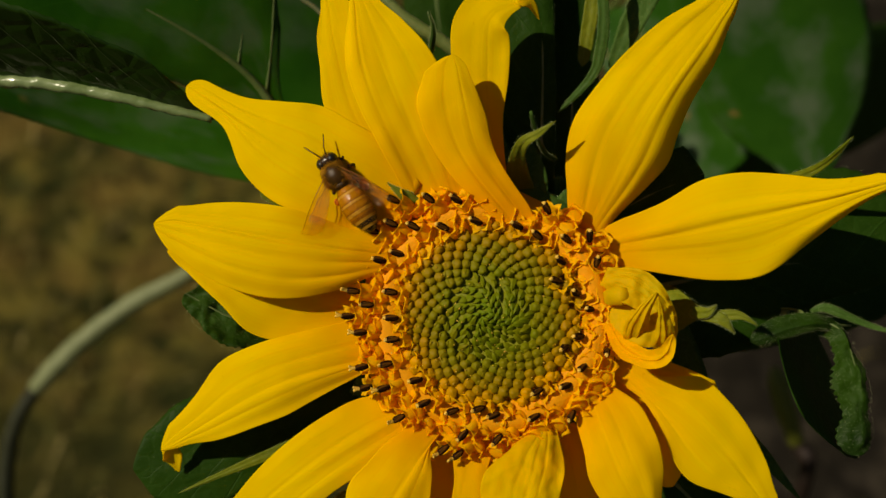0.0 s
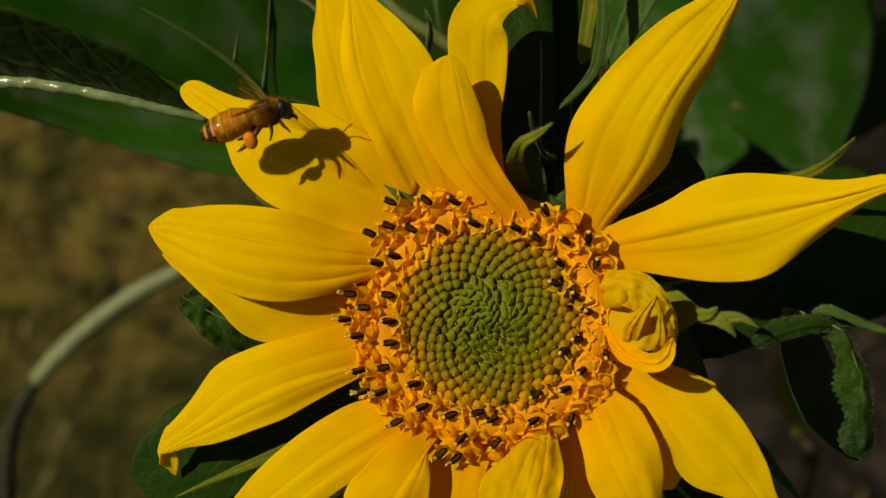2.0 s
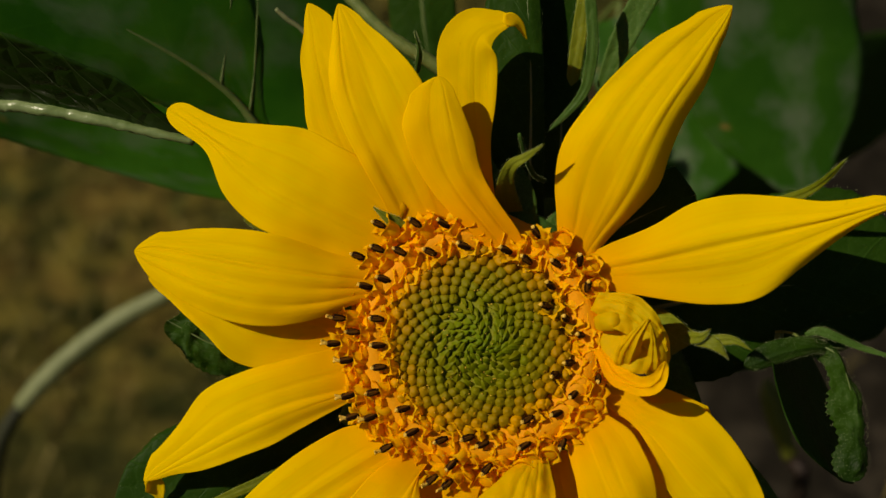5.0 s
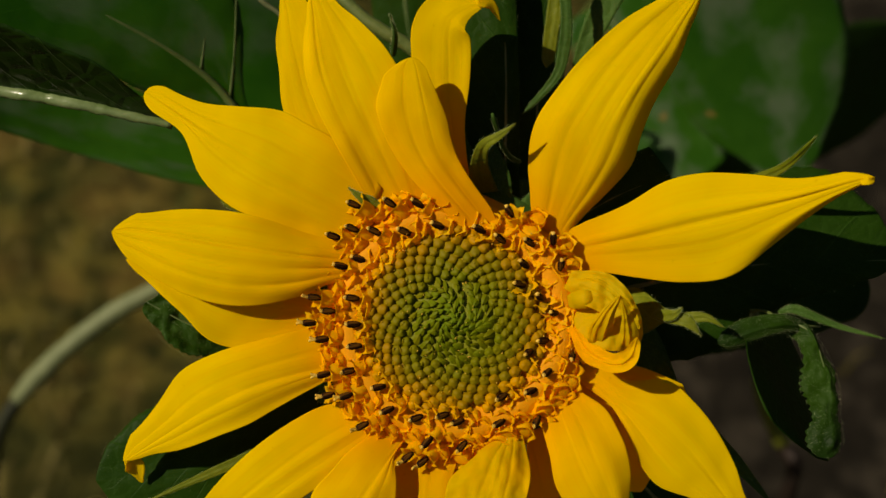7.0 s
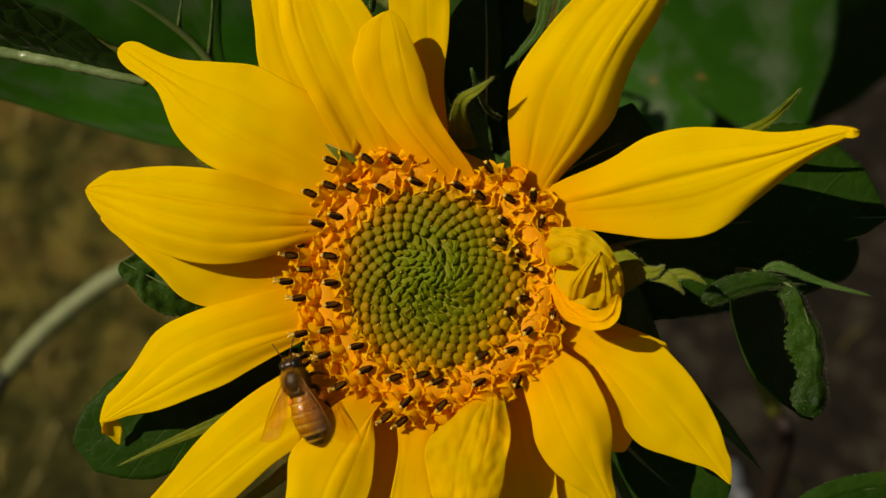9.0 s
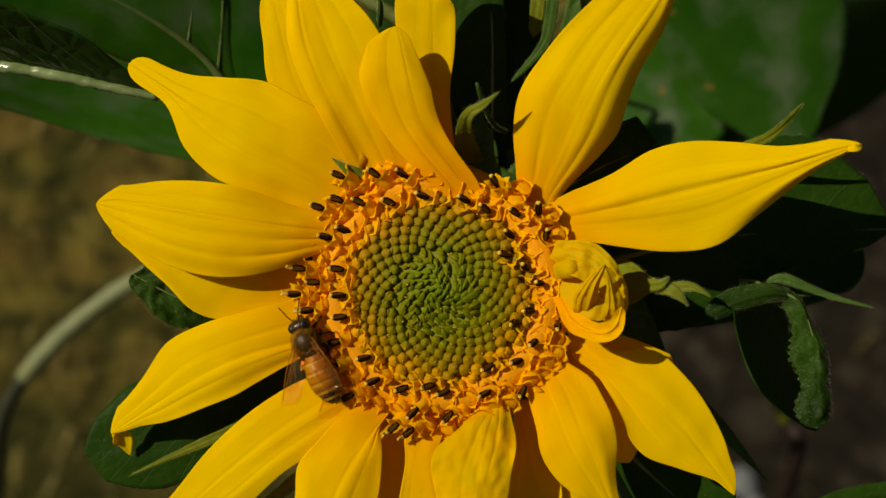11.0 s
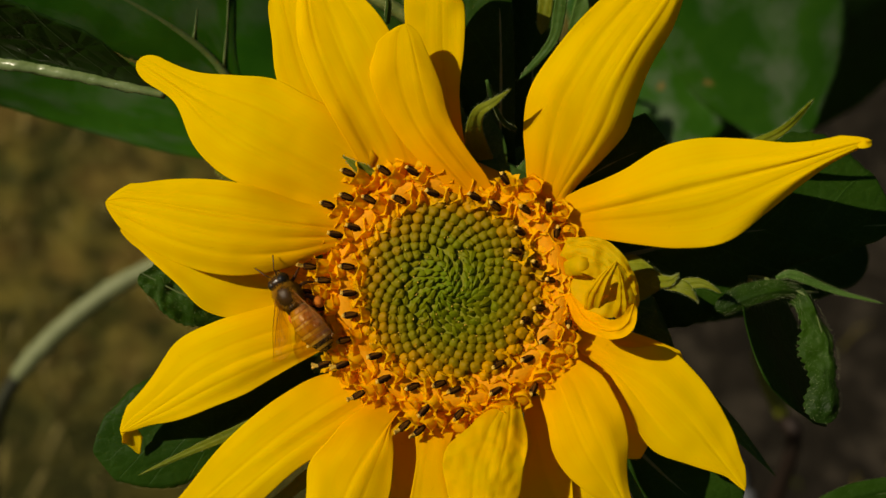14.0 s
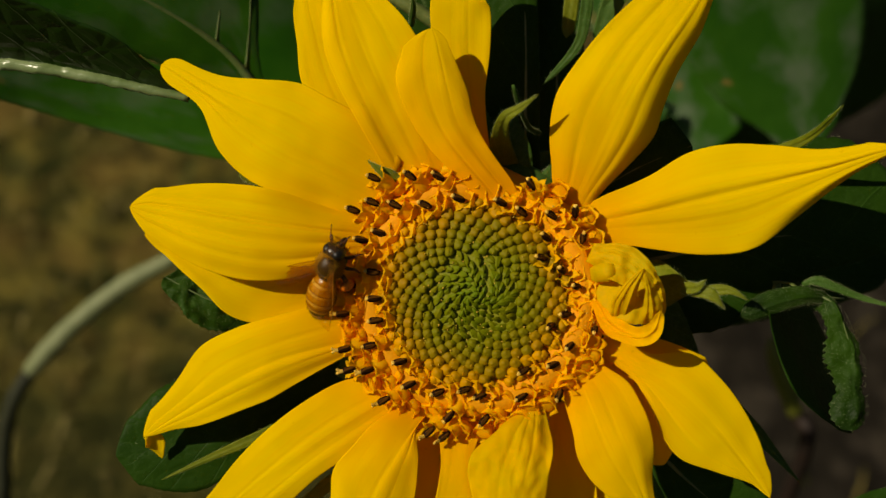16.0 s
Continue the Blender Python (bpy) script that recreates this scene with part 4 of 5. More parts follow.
def corolla_mesh(seed, shut=False):
    """An open tubular floret: a plump bell whose rim runs out into five soft pointed lobes."""
    rnd = random.Random(seed)
    bm = bmesh.new()
    lobes = [(rnd.uniform(0.75, 1.25) * (0.6 if shut else 0.92), rnd.uniform(-0.35, 0.0) if shut else rnd.uniform(-0.3, 0.35), rnd.uniform(-0.25, 0.25)) for _ in range(5)]
    bell = ((0.55, -2.0), (0.95, -1.5), (1.26, -0.8), (1.24, -0.1), (1.16, 0.35), (1.18, 0.7))
    per = 6
    rows = []
    for j in range(len(bell) + 4):
        ring = []
        for i in range(5 * per):
            k, u = i // per, (i % per) / per * 2 - 1
            long, rise, lean = lobes[k]
            w = 2 * math.pi * (k + u * 0.5) / 5
            if j < len(bell):
                r, z = bell[j]
                r *= 1 + 0.06 * math.cos(5 * w) * (j / 5)
            else:
                v = (j - len(bell) + 1) / 4
                room = max(0.0, 1 - abs(u) ** 1.3)
                out = min(v, room) * long
                r = 1.18 + (0.75 if shut else 0.95) * out
                z = 0.7 + 0.45 * out + rise * out * out - 0.25 * out**2
                w = 2 * math.pi * (k + u * 0.5 * (1 - 0.75 * v * room) + 0.12 * lean * out) / 5
            ring.append(bm.verts.new(Vector((r * math.cos(w), r * math.sin(w), z)) * MM))
        rows.append(ring)
    for a, b in zip(rows, rows[1:]):
        for i in range(5 * per):
            bm.faces.new((a[i], a[(i + 1) % (5 * per)], b[(i + 1) % (5 * per)], b[i]))
    bmesh.ops.remove_doubles(bm, verts=bm.verts, dist=1e-6)
    # a low cushion closes the throat of the unopened ones
    if shut:
        ball(bm, (0.05, 0.0, -0.05), (1.1, 1.1, 0.45), 16, 8)
        for v in bm.verts:
            v.co.z += 0.12 * MM * noise.noise(v.co / MM * 1.7 + Vector((seed, 0, 0)))
    mesh = bpy.data.meshes.new("floret")
    bm.to_mesh(mesh), bm.free()
    return mesh


def floret_meshes():
    corolla = [corolla_mesh(k, k > 5) for k in range(12)]
    bm = bmesh.new()
    tube(bm, [(0, 0, 0.3), (0, 0, 1.1), (0, 0, 2.0), (0, 0, 2.44)], (0.30, 0.52, 0.53, 0.36), 15, 10)
    for v in bm.verts:
        w = math.atan2(v.co.y, v.co.x)
        v.co.x *= 1 + 0.10 * math.cos(5 * w)
        v.co.y *= 1 + 0.10 * math.cos(5 * w)
    anther = bpy.data.meshes.new("anther_tube")
    bm.to_mesh(anther), bm.free()
    bm = bmesh.new()
    ball(bm, (0, 0, 2.5), (0.33, 0.33, 0.32), 8, 6)
    for sign in (-1, 1):
        tube(bm, [(0, 0, 2.4), (0.12 * sign, 0, 2.65), (0.28 * sign, 0, 2.72), (0.34 * sign, 0, 2.58)], (0.13, 0.12, 0.11, 0.06), 6, 6)
    stigma = bpy.data.meshes.new("stigma")
    bm.to_mesh(stigma), bm.free()
    # an older floret's style stands farther out and parts in two
    bm = bmesh.new()
    tube(bm, [(0, 0, 2.2), (0.05, 0, 2.6), (0.1, 0.05, 2.9)], (0.3, 0.3, 0.3), 8, 8)
    for sign in (-1, 1):
        tube(bm, [(0.1, 0.05, 2.7), (0.1 + 0.2 * sign, 0.1, 3.1), (0.1 + 0.38 * sign, 0.1, 3.35), (0.1 + 0.42 * sign, 0.05, 3.2)], (0.26, 0.24, 0.2, 0.1), 7, 8)
    style = bpy.data.meshes.new("style")
    bm.to_mesh(style), bm.free()
    for mesh in (*corolla, anther, stigma, style):
        for p in mesh.polygons:
            p.use_smooth = True
    return corolla, anther, stigma, style


FLORET, ANTHER_TUBE, TIP, STYLE = floret_meshes()


def floret(angle, reach, out, spin, high=3.4, open_tip=True, size=1.0):
    """A disc floret whose anther tube lies over the given bearing and reach; all lean outwards and towards the sun's side."""
    bearing = Vector((math.cos(radians(angle)), math.sin(radians(angle)), 0))
    way = (bearing * out + Vector((-0.85, 0.06, 0.55))).normalized()
    lean = (bearing * (0.2 + 0.45 * out + (0.45 if reach > 16.5 else 0)) + Vector((-0.55, 0.05, 0.9))).to_track_quat("Z", "X").to_matrix().to_4x4()
    axis = way.to_track_quat("Z", "X").to_matrix().to_4x4()
    base = bearing * reach + Vector((0, 0, high)) - way * 1.65 * size
    if not open_tip:
        base = bearing * reach + Vector((0, 0, high - 0.45 * size)) - bearing * 0.3
    grow = Matrix.Diagonal((size, size, size * (0.7 if not open_tip else 1.25 if reach > 16.5 else 1.0), 1))
    m = RIG @ Matrix.Translation((base + Vector((0, 0, -0.55))) * MM) @ lean @ pose(0, 0, 0, 0, 0, spin) @ grow
    up = RIG @ Matrix.Translation(base * MM) @ axis @ pose(0, 0, 0, 0, 0, spin) @ Matrix.Diagonal((size * 0.92, size * 0.92, size * 0.92, 1))
    ob = part("floret", FLORET[int(spin * 5) % 6 + (0 if open_tip else 6)], COROLLA, disc, m)
    if open_tip:
        part("anther_tube", ANTHER_TUBE, ANTHER, ob, up)
        part("stigma", STYLE if reach > 18.5 and 165 < angle < 262 else TIP, STIGMA, ob, up)
    return ob


INNER = [(5, 13.5), (17, 12.0), (31, 10.0), (41, 12.3), (48, 14.9), (63, 13.0), (77, 13.2), (102, 13.7), (121, 14.6), (168, 15.1), (182, 14.6), (194, 14.8), (220, 14.4), (232, 15.9), (247, 14.8), (261, 13.4), (270, 14.1), (292, 15.4), (300, 12.3), (316, 14.1), (330, 14.5), (336, 10.9), (347, 12.2)]
OUTER = [(29, 16.6), (41, 17.8), (65, 17.0), (109, 17.4), (120, 19.1), (132, 21.8), (133, 17.1), (139, 19.6), (146, 21.1), (148, 16.4), (155, 18.1), (171, 20.3), (176, 18.1), (181, 20.8), (188, 19.2), (202, 20.2), (205, 16.8), (210, 20.9), (214, 18.8), (228, 19.9), (250, 20.4), (256, 20.4), (256, 17.6), (272, 17.7), (308, 17.9), (343, 16.7)]
rnd = random.Random(5)
for angle, reach in INNER:
    floret(angle, reach, 0.45 + rnd.uniform(-0.2, 0.2), rnd.uniform(0, 72), 3.1 + rnd.uniform(-0.2, 0.3))
for angle, reach in OUTER:
    floret(angle, reach, 0.75 + rnd.uniform(-0.2, 0.25), rnd.uniform(0, 72), 2.6 + rnd.uniform(-0.3, 0.4))
taken = INNER + OUTER
for k in range(3500):
    angle = rnd.uniform(0, 360)
    reach = rnd.uniform(13.0, 20.0 if 118 < angle < 292 else 19.0)
    if min((reach * math.cos(radians(angle)) - b * math.cos(radians(a))) ** 2 + (reach * math.sin(radians(angle)) - b * math.sin(radians(a))) ** 2 for a, b in taken) < 1.8**2:
        continue
    if (85 < angle < 112 and reach > 17.2) or (52 < angle <= 85 and reach > 15.2):
        continue
    taken.append((angle, reach))
    floret(angle, reach, 0.5 + rnd.uniform(-0.4, 0.4), rnd.uniform(0, 72), 2.3 - 0.35 * max(0.0, reach - 18) + rnd.uniform(-0.35, 0.35), False, rnd.uniform(1.0, 1.25))
for k in range(37):
    w = 2 * math.pi * (k + rnd.uniform(-0.2, 0.2)) / 37
    r = 12.7 + rnd.uniform(-0.3, 0.5)
    m = RIG @ pose((CORE.x + r * math.cos(w)) * MM, (CORE.y + r * math.sin(w)) * MM, 1.3 * MM, 0, 18, math.degrees(w)) @ Matrix.Diagonal((0.82, 0.82, 1.05, 1))
    part("disc_bud", BUDS[k % 5], BUD, disc, m)

bm = bmesh.new()
for k in range(230):
    w, r = rnd.uniform(0, 6.3), 17 * math.sqrt(rnd.random())
    bmesh.ops.create_icosphere(bm, subdivisions=1, radius=rnd.uniform(0.05, 0.13) * MM, matrix=Matrix.Translation(Vector((r * math.cos(w), r * math.sin(w) - 1, (2.45 if r < 12 else 3.0) + rnd.uniform(-0.3, 0.2))) * MM))
tagged(part("pollen_dust", bm, STIGMA, disc), "scattered yellow pollen grains", kind="stuff")

# ---------------------------------------------------------------- stalks and stones beyond
pale = thing("dry_stalk", Matrix.Translation((-0.198, 0.112, 0)), "pale bent plant stalk standing in dry grass", "stalk")
bm = bmesh.new()
tube(bm, [(-86, 3, -228), (-91.9, -0.4, -228), (-106.7, -8.3, -230), (-121.5, -19.5, -232), (-132.0, -29.4, -234), (-138.5, -36.4, -236)], (2.4, 2.7, 3.0, 3.15, 3.2, 2.7), 9, 50, 0.15)
part("stem", bm, STALK, pale)
# the lower end is its own tube, with the shade put into its colour
bm = bmesh.new()
tube(bm, [(-138.0, -36.0, -236.5), (-145, -46, -240), (-150, -60, -245), (-153, -85, -252), (-160, -120, -275), to_flower(WHERE[pale].translation)], (2.4, 2.6, 2.7, 2.8, 3.2, 4), 9, 60, 0.2)
part("withered_base", bm, SHADED_OLIVE, pale, None, "olive base of the stalk, its shade put into the colour")
BROWN = [(92.8, -26.5, -195.0), (95.9, -35.1, -198.0), (100.5, -45.7, -202.0), (104.0, -60.2, -208.0)]
dark = thing("brown_stalk", Matrix.Translation((RIG @ (Vector(BROWN[-1]) * MM)).xy.to_3d()), "brown plant stalk with its shade put into the colour", "stalk")
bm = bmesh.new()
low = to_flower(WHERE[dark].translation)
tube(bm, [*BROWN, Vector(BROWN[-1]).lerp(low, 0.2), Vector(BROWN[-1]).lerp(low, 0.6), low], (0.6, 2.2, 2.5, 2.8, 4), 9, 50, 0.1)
part("stem", bm, SHADED_STALK, dark)
bm = bmesh.new()
tip = Vector(BROWN[0])
tube(bm, [tip + Vector((-1.5, 4, 1)), tip, Vector(BROWN[1]), Vector(BROWN[2])], (1.2, 3.2, 3.2, 2.4), 10, 24, 0.1)
part("green_tip", bm, GREEN_STALK, dark, None, "yellow-green upper end of the stalk")

for k, (x, y, r) in enumerate(((0.252, 0.449, 0.014), (0.261, 0.430, 0.008))):
    bm = bmesh.new()
    bmesh.ops.create_icosphere(bm, subdivisions=3, radius=r)
    for v in bm.verts:
        v.co *= 1 + 0.3 * noise.noise(v.co * 90 + Vector((k, 0, 0)))
        v.co.z *= 0.6
    mesh = bpy.data.meshes.new("pebble")
    bm.to_mesh(mesh), bm.free()
    mesh.materials.append(STONE)
    for p in mesh.polygons:
        p.use_smooth = True
    ob = tagged(new("pebble", mesh), "pale grey pebble on dry soil", "stone", "pebbles on the soil")
    ob.location = (x, y, r * 0.4)

# ---------------------------------------------------------------- the bee
def build_bee():
    bee = thing("honey_bee", Matrix(), "amber-banded honey bee with orange pollen on its hind legs", "bee")
    here = Matrix()

    def piece(name, shapes, material, parent=bee, label=""):
        bm = bmesh.new()
        for shape in shapes:
            shape(bm)
        return part(name, bm, material, parent, here, label)

    head = piece("head", [lambda b: ball(b, (0, 5.65, 0.0), (1.5, 1.0, 1.3), 20, 14), lambda b: ball(b, (0, 6.2, -0.95), (0.7, 0.65, 0.9), 12, 8)], BEE_DARK)
    for sign in (-1, 1):
        piece("compound_eye", [lambda b: ball(b, (0.80 * sign, 5.62, 0.06), (0.82, 0.88, 1.18), 16, 12)], BEE_EYE, head, "glossy black compound eye")
        piece("antenna", [lambda b: tube(b, [(0.45 * sign, 6.6, 0.3), (0.8 * sign, 7.4, 0.7), (1.15 * sign, 8.1, 0.4), (1.65 * sign, 9.1, 0.1)], (0.09, 0.08, 0.09, 0.08), 6, 14)], BEE_LEG, head)
    piece("mandible", [lambda b: tube(b, [(0.3, 6.5, -1.4), (0.15, 6.9, -1.9), (0, 6.9, -2.3)], (0.25, 0.2, 0.1), 6, 6), lambda b: tube(b, [(-0.3, 6.5, -1.4), (-0.15, 6.9, -1.9), (0, 6.9, -2.3)], (0.25, 0.2, 0.1), 6, 6)], BEE_LEG, head)
    thorax = piece("thorax", [lambda b: ball(b, (0, 3.3, 0.1), (1.68, 1.95, 1.75), 24, 16), lambda b: ball(b, (0, 1.75, 0.5), (1.2, 0.7, 0.9), 14, 10)], BEE_THORAX)
    rnd = random.Random(8)
    roots = []
    for _ in range(8200):
        d = Vector((rnd.gauss(0, 1), rnd.gauss(0, 1), rnd.gauss(0, 1))).normalized()
        if d.z > 0.45 and rnd.random() < 1.9 * d.z - 0.6:
            continue
        roots.append((Vector((d.x * 1.66, 3.3 + d.y * 1.93, 0.1 + d.z * 1.73)), d + Vector((0, -0.35, 0))))
    tagged(piece("fur", [lambda b: hairs(b, roots, 0.62, 0.024)], BEE_FUR, thorax, "short tawny fur"), kind="stuff")
    face = []
    for _ in range(1700):
        d = Vector((rnd.gauss(0, 1), rnd.gauss(0, 1), rnd.gauss(0, 1))).normalized()
        if abs(d.x) > 0.62 or (d.z > 0.15 and d.y > -0.3 and rnd.random() < 0.8):
            continue
        face.append((Vector((d.x * 1.48, 5.65 + d.y * 0.98, d.z * 1.28)), d))
    tagged(piece("face_fur", [lambda b: hairs(b, face, 0.42, 0.02)], BEE_FUR, head, "short tawny fur"), kind="stuff")

    # abdomen: overlapping rings, amber in front, black behind, a pale hair band at each rear edge
    def ring_radius(y):
        u = (1.45 - y) / 7.4
        return 2.1 * math.sin(math.pi * min(1, max(0.0, u * 0.86 + 0.10))) ** 0.62

    marks = [1.4, 0.35, -1.15, -2.65, -3.95, -5.05, -6.0]

    def shell(bm, y0, y1, grow, deep=0.95, half=0.0):
        rows = []
        for j in range(5):
            y = y0 + (y1 - y0) * j / 4
            r = max(0.06, ring_radius(y) + grow + 0.03 * j / 4)
            sag = -0.045 * max(0.0, 1.4 - y) ** 1.35
            rows.append([bm.verts.new(Vector((r * math.cos(w), y, r * deep * math.sin(w) + sag)) * MM) for w in [math.pi / 2 + half * (2 * i / 23 - 1) if half else 2 * math.pi * i / 24 for i in range(24)]])
        for a, b in zip(rows, rows[1:]):
            for i in range(23 if half else 24):
                bm.faces.new((a[i], a[(i + 1) % 24], b[(i + 1) % 24], b[i]))
        if not half:
            bm.faces.new(rows[0][::-1]), bm.faces.new(rows[-1])
        bmesh.ops.recalc_face_normals(bm, faces=bm.faces)

    abdomen = piece("abdomen", [lambda b: shell(b, 1.5, -5.9, -0.25), lambda b: tube(b, [(0, 2.0, 0.1), (0, 1.2, 0.0)], (0.45, 0.7), 10, 4)], BEE_AMBER)
    for k, (y0, y1) in enumerate(zip(marks, marks[1:])):
        split = y0 + (y1 - y0) * (0.55 if k > 2 else 0.84)
        piece("abdomen_segment", [lambda b: shell(b, y0 + 0.05, y1 + (0.1 if k < 4 else 0), 0.0)], BEE_AMBER if k < 4 else BEE_DARK, abdomen)
        if 0 < k < 4:
            piece("dark_margin", [lambda b: shell(b, split, y1 + 0.12, 0.03, 0.95, (0, 1.2, 1.5, 1.8)[k])], BEE_MARGIN, abdomen)
        if k > 0:
            piece("hair_band", [lambda b: shell(b, y0 + 0.1, y0 + (y1 - y0) * (0.18 if k < 3 else 0.28), 0.04, 0.95, 1.6)], BEE_BAND, abdomen)

    # fine hairs over the rings
    down = []
    for _ in range(1500):
        w, y = rnd.uniform(0, 2 * math.pi), rnd.uniform(-5.7, 1.2)
        r = ring_radius(y) + 0.02
        down.append((Vector((r * math.cos(w), y, 0.95 * r * math.sin(w) - 0.045 * max(0.0, 1.4 - y) ** 1.35)), Vector((math.cos(w), -1.1, math.sin(w)))))
    tagged(piece("abdomen_hairs", [lambda b: hairs(b, down, 0.34, 0.014)], BEE_FUR, abdomen), kind="stuff")

    # legs
    def leg(name, y, sign, points, radii, pollen=False):
        ob = piece(name, [lambda b: tube(b, [(sign * px, y + py, pz) for px, py, pz in points], radii, 7, 26)], BEE_LEG)
        if pollen:
            px, py, pz = points[2]
            piece("pollen_load", [lambda b: ball(b, (sign * (px + 0.3), y + py, pz), (0.72, 0.95, 1.25), 14, 10)], POLLEN, ob, "lump of orange pollen")

    for sign in (-1, 1):
        leg("fore_leg", 4.6, sign, [(0.7, 0, -1.2), (1.6, 0.3, -1.6), (2.1, 0.7, -2.2), (2.5, 1.0, -2.6), (2.8, 1.1, -2.8)], (0.24, 0.26, 0.2, 0.13, 0.08))
        leg("middle_leg", 3.3, sign, [(0.8, 0, -1.3), (2.0, 0.2, -1.2), (2.6, 0.1, -2.0), (3.0, -0.3, -2.7), (3.3, -0.5, -2.9)], (0.24, 0.28, 0.22, 0.14, 0.08))
        leg("hind_leg", 2.2, sign, [(0.8, 0, -1.3), (1.9, -0.6, -1.5), (1.9, -1.9, -2.4), (2.0, -3.1, -3.1), (2.4, -4.1, -3.3)], (0.30, 0.36, 0.42, 0.30, 0.10), True)

    # wings, hinged on the thorax
    def wing(name, sign, long, wide, lean):
        bm = bmesh.new()
        uv = bm.loops.layers.uv.verify()
        rows = []
        for j in range(31):
            t = j / 30
            chord = wide * (0.16 + 0.84 * math.sin(math.pi * min(1, t * 0.72 + 0.02)) ** 0.9) * (1.0 if t < 0.82 else math.sqrt(max(0.03, 1 - ((t - 0.82) / 0.18) ** 2)))
            lead = 0.10 * wide + lean * t * (1 - t) * 2
            row = []
            for i in range(13):
                q = Vector((t * long, chord * i / 12, 3 * wide))
                # the film is pleated between its veins
                pleat = 0.09 * math.sin(2.2 * math.pi * i / 4 + 2.5 * t) + 0.16 * noise.noise(q * 1.5)
                row.append(bm.verts.new(Vector((sign * t * long, lead - chord * i / 12, pleat * min(1, 4 * t) + 0.10 * math.sin(7 * t) * t)) * MM))
            rows.append(row)
        for j in range(30):
            for i in range(12):
                f = bm.faces.new((rows[j][i], rows[j][i + 1], rows[j + 1][i + 1], rows[j + 1][i]))
                for loop, (a, b) in zip(f.loops, ((j, i), (j, i + 1), (j + 1, i + 1), (j + 1, i))):
                    loop[uv].uv = (a / 30, b / 12)
        ob = part(name, bm, WING, bee, here, "clear veined wing with an amber tint")
        lines = (
            ([(0, 0.1 * wide, 0), (0.5, 0.1 * wide + lean * 0.5, 0.05), (0.93, 0.05 * wide, 0.05)], 0.075),
            ([(0, -0.05 * wide, 0), (0.4, -0.22 * wide, 0.05), (0.62, -0.5 * wide, 0.05)], 0.04),
            ([(0.05, -0.05 * wide, 0), (0.35, -0.02 * wide, 0.05), (0.6, -0.12 * wide, 0.05), (0.86, -0.35 * wide, 0.05)], 0.035),
            ([(0.12, -0.12 * wide, 0), (0.3, -0.38 * wide, 0.05), (0.45, -0.68 * wide, 0.05)], 0.03),
            ([(0.42, -0.05 * wide, 0.05), (0.47, -0.18 * wide, 0.05), (0.5, -0.32 * wide, 0.05)], 0.025),
        )
        for points, thick in lines:
            bm = bmesh.new()
            tube(bm, [(sign * long * px, py, pz) for px, py, pz in points], (thick, thick * 0.7, thick * 0.4), 5, 12)
            part("wing_vein", bm, BEE_MARGIN, ob, here)
        return ob

    wings = [(wing("fore_wing", sign, 8.6, 2.75, 0.35), sign, 0) for sign in (-1, 1)] + [(wing("hind_wing", sign, 6.0, 1.8, 0.2), sign, 1) for sign in (-1, 1)]
    return bee, wings


BEE, WINGS = build_bee()

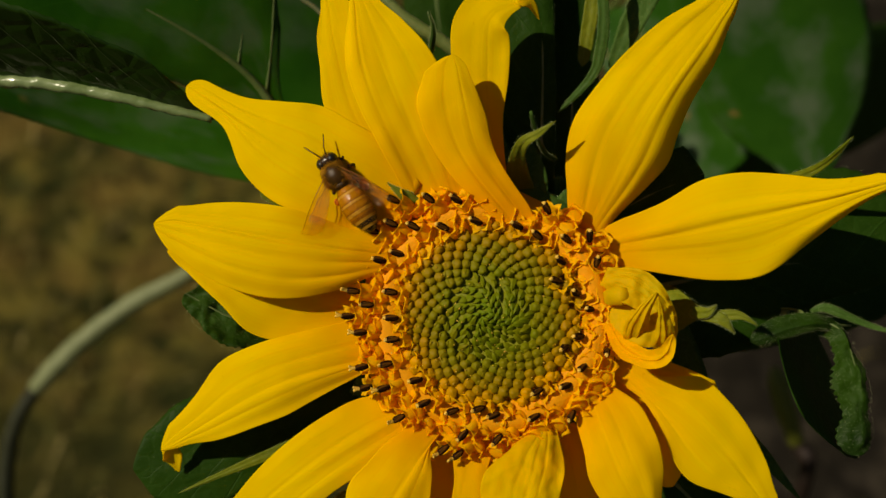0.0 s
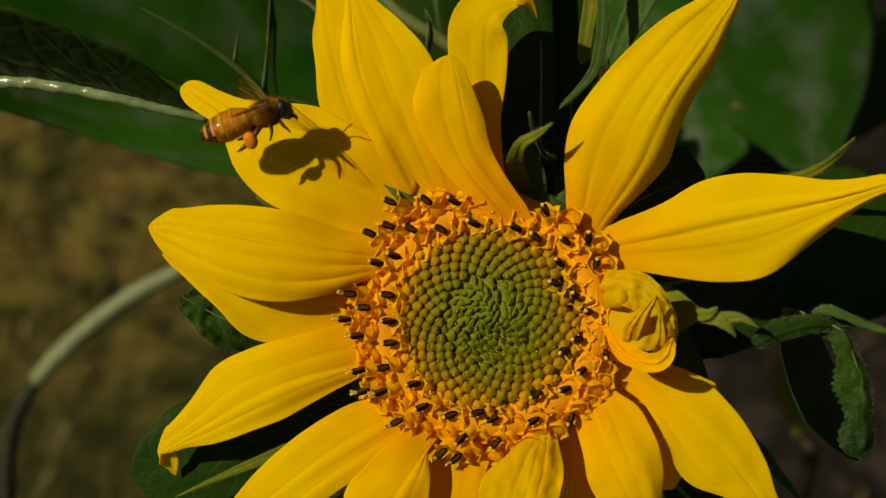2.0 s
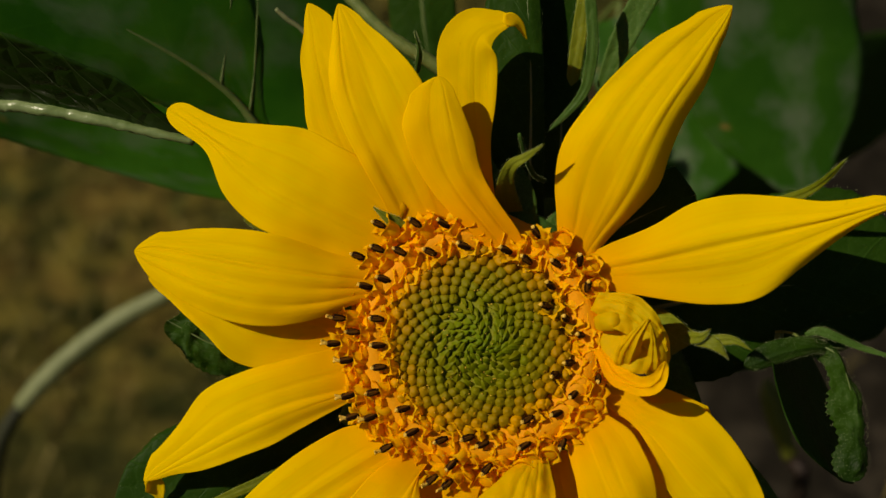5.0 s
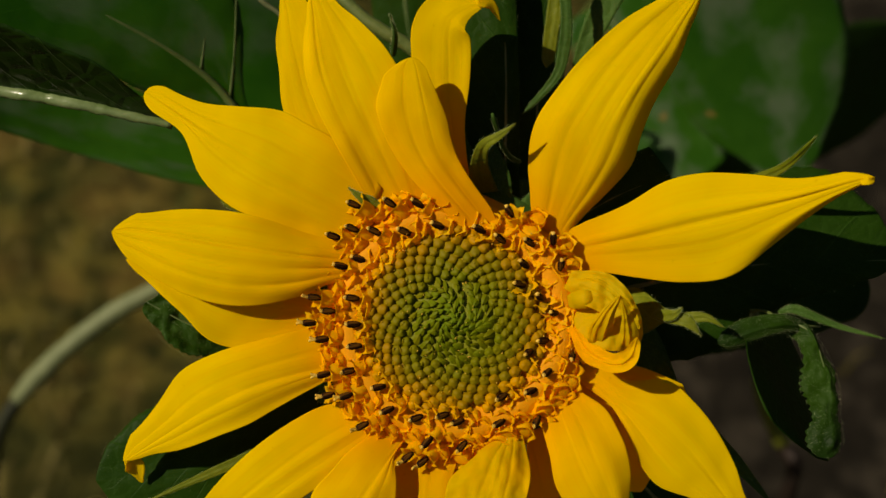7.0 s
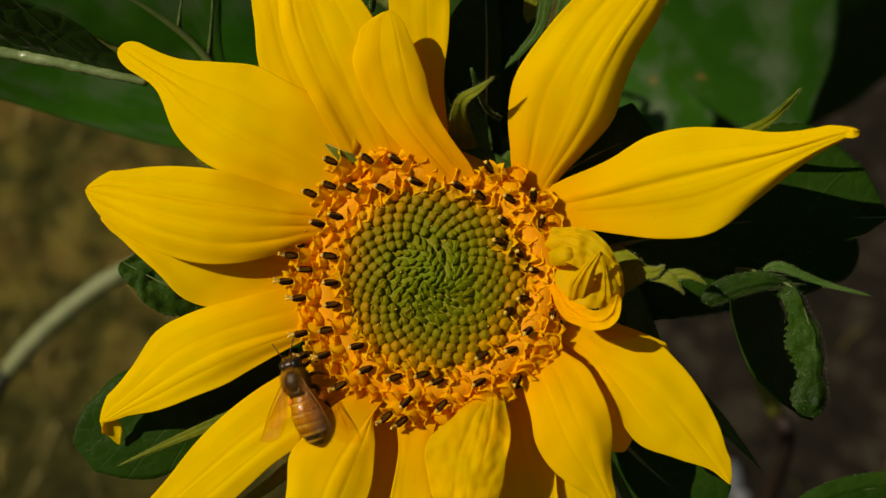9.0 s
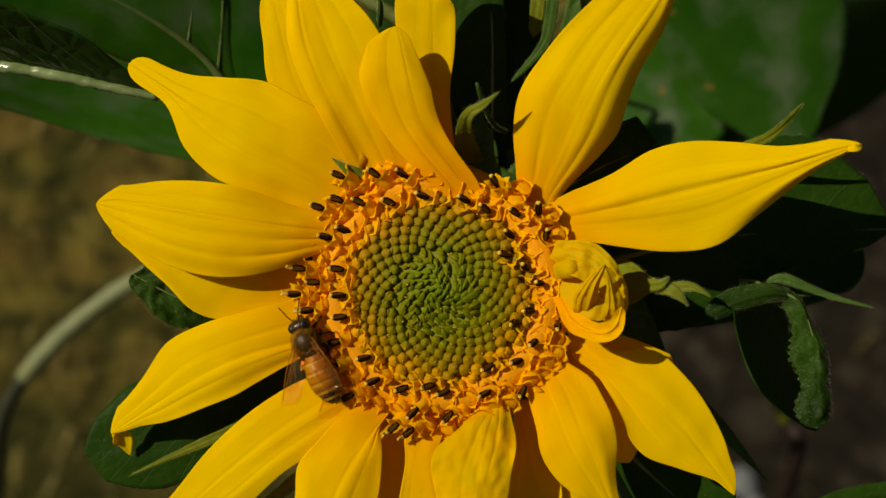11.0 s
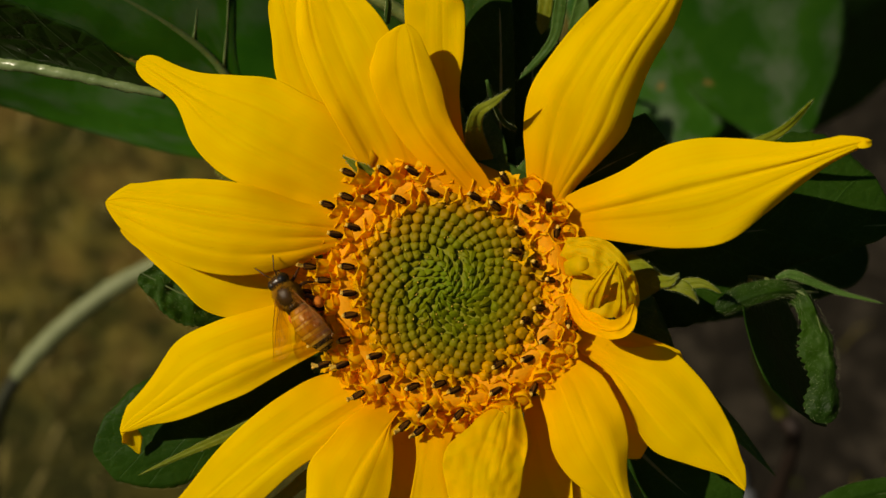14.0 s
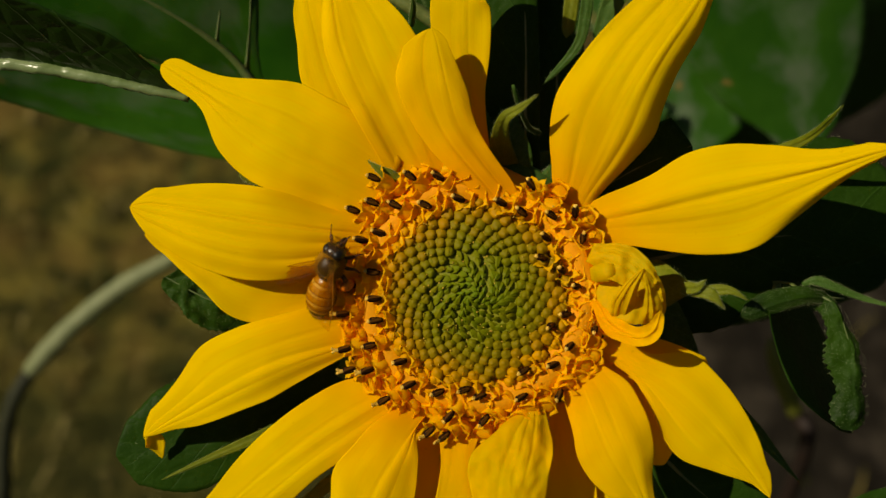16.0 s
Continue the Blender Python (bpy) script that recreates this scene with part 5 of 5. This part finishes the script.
# seconds, place in the flower's space, bearing of the head, nose-up tilt, roll
BEE_ROWS = [
    (0, -20.4, 16.6, 3.7, 124, 0, 8),
    (0.5, -20.7, 17.2, 3.7, 115, 0, 5),
    (0.8, -21.3, 19.7, 3.9, 105, 2, 0),
    (0.9, -21.1, 18.6, 4.1, 106, 8, 0),
    (1, -21.1, 18.4, 4.3, 103, 10, 0),
    (1.1, -21, 18.8, 4.3, 105, 10, 0),
    (1.2, -23.3, 18.9, 6, 99, 8, 10),
    (1.3, -29.8, 25.2, 6, 36, 5, 55),
    (1.4, -30.6, 29.3, 6.2, 39, 0, 60),
    (1.5, -31.6, 33.9, 6.6, 25, 0, 68),
    (1.6, -33.9, 37.8, 6.6, 26, 0, 70),
    (1.7, -33.7, 36.4, 7, 27, 0, 70),
    (1.8, -34.7, 31.8, 10, 17.5, 0, 68),
    (2, -33.8, 26.6, 10, 18, 0, 65),
    (2.2, -37, 34.3, 12, 26, 0, 65),
    (2.5, -37.8, 34.4, 13, 27, 0, 65),
    (2.7, -37, 38.3, 11, 30, 0, 68),
    (3, -34.7, 39, 9, 21, 0, 70),
    (3.2, -35, 42.1, 9, 17, 0, 72),
    (3.4, -34.2, 45.1, 9, 17, 0, 72),
    (3.5, -36.1, 46.8, 10, 16, 0, 72),
    (3.7, -37.8, 50.6, 12, 16, 0, 70),
    (4.2, -54.5, 58.2, 20, 60, 0, 60),
    (4.7, -72.3, 34.6, 25, 20, 0, 60),
    (5.2, -69.6, -3.5, 20, -40, 0, 60),
    (5.6, -47.1, -22.2, 14, -10, 0, 60),
    (5.8, -33.7, -21.2, 10, 6, 0, 65),
    (5.9, -31.1, -26, 10, 10, 0, 65),
    (6.4, -32.8, -31.5, 12, 30, 0, 65),
    (7, -30.6, -34, 10, 40, 0, 62),
    (7.1, -28.6, -31.5, 9, 45, 0, 62),
    (7.2, -26.9, -25.5, 8, 48, 0, 60),
    (7.3, -22.7, -22.2, 8, 48, 0, 60),
    (7.4, -20.6, -18, 7, 27, 0, 65),
    (7.5, -21.4, -18.1, 6.5, 25, 0, 60),
    (7.7, -18.5, -20, 5.5, 48, 0, 25),
    (8, -17, -18, 4.1, 75, 0, 25),
    (8.2, -16.2, -16.6, 4.1, 86, 0, 28),
    (8.5, -17.5, -17.3, 4.1, 97, 0, 30),
    (9.2, -17.9, -16.6, 4.1, 112, 0, 10),
    (10, -17.6, -14.1, 4.1, 125, 0, 5),
    (10.8, -18.2, -11.7, 4.1, 130, 0, 5),
    (11, -17.2, -9.9, 4.1, 114, 0, 12),
    (11.5, -18.6, -9.5, 4.1, 98.6, 0, 18),
    (12, -18.6, -8.6, 4.1, 98.5, 0, 14),
    (12.5, -18.5, -8.5, 4.1, 97, 0, 12),
    (12.8, -18.5, -8.2, 4.1, 87, 0, 0),
    (13, -18.4, -7.1, 4.1, 90, 0, 0),
    (13.3, -19.6, -5.3, 4.1, 107, 0, 0),
    (13.5, -19.4, -3.7, 4.1, 108, 0, 12),
    (13.8, -20.2, -4.1, 4.1, 129, 0, 12),
    (14, -20.6, -3.5, 4.1, 125, 0, 15),
    (14.5, -21.7, -2.5, 4.1, 112, 12, 48),
    (14.8, -21.2, -0.6, 4.1, 100, 22, 32),
    (15, -21.5, -0.6, 4.1, 86, 28, 32),
    (15.3, -21.3, -1.2, 4.1, 86, 28, 22),
    (15.5, -21.7, -1.5, 4.1, 80, 30, 14),
    (16, -21, 1.5, 4.1, 70, 30, 24),
]
# seconds, sweep of the left and right wing out from the body's line, degrees
WING_ROWS = [
    (0.0, 56, 30), (0.5, 40, 45), (0.8, 50, 30), (0.9, 45, 22), (1.0, 50, 22), (1.1, 52, 24), (7.7, 62, 55), (8.0, 45, 60), (8.2, 42, 20), (8.5, 40, 18),
    (10.0, 38, 15), (11.0, 35, 12), (11.5, 26, 14), (12.5, 24, 14), (12.8, 42, 16), (13.0, 42, 14), (13.5, 45, 14), (14.0, 38, 12), (14.5, 45, 25), (15.0, 50, 14), (15.5, 46, 17), (16.0, 48, 20),
]
FLIGHTS = ((1.2, 7.65),)


def motions():
    rows = []
    for t, x, y, z, bearing, tilt, roll in BEE_ROWS:
        rows.append((t, RIG @ pose(x * MM, y * MM, z * MM, 0, 0, bearing - 90) @ pose(0, 0, 0, tilt, 0, 0) @ pose(0, 0, 0, 0, -roll, 0)))
    walk(BEE, rows)
    for wing, sign, hind in WINGS:
        rows = []
        hinge = Vector((sign * 1.15, 3.6 - 0.9 * hind, 1.35 - 0.12 * hind)) * MM
        for t, left, right in WING_ROWS:
            out = (left if sign < 0 else right) + 6 * hind
            rows.append((t, Matrix.Translation(hinge) @ pose(0, 0, 0, 0, -sign * 6, sign * -(90 - out))))
        for start, end in FLIGHTS:
            t, k = start, 0
            while t < end:
                flap = (14, -12)[k % 2]
                rows.append((round(t, 2), Matrix.Translation(hinge) @ pose(0, 0, 0, 0, -sign * flap, sign * -(18 + 10 * hind))))
                t, k = t + 0.1, k + 1
        walk(wing, sorted(rows, key=lambda row: row[0]))


motions()
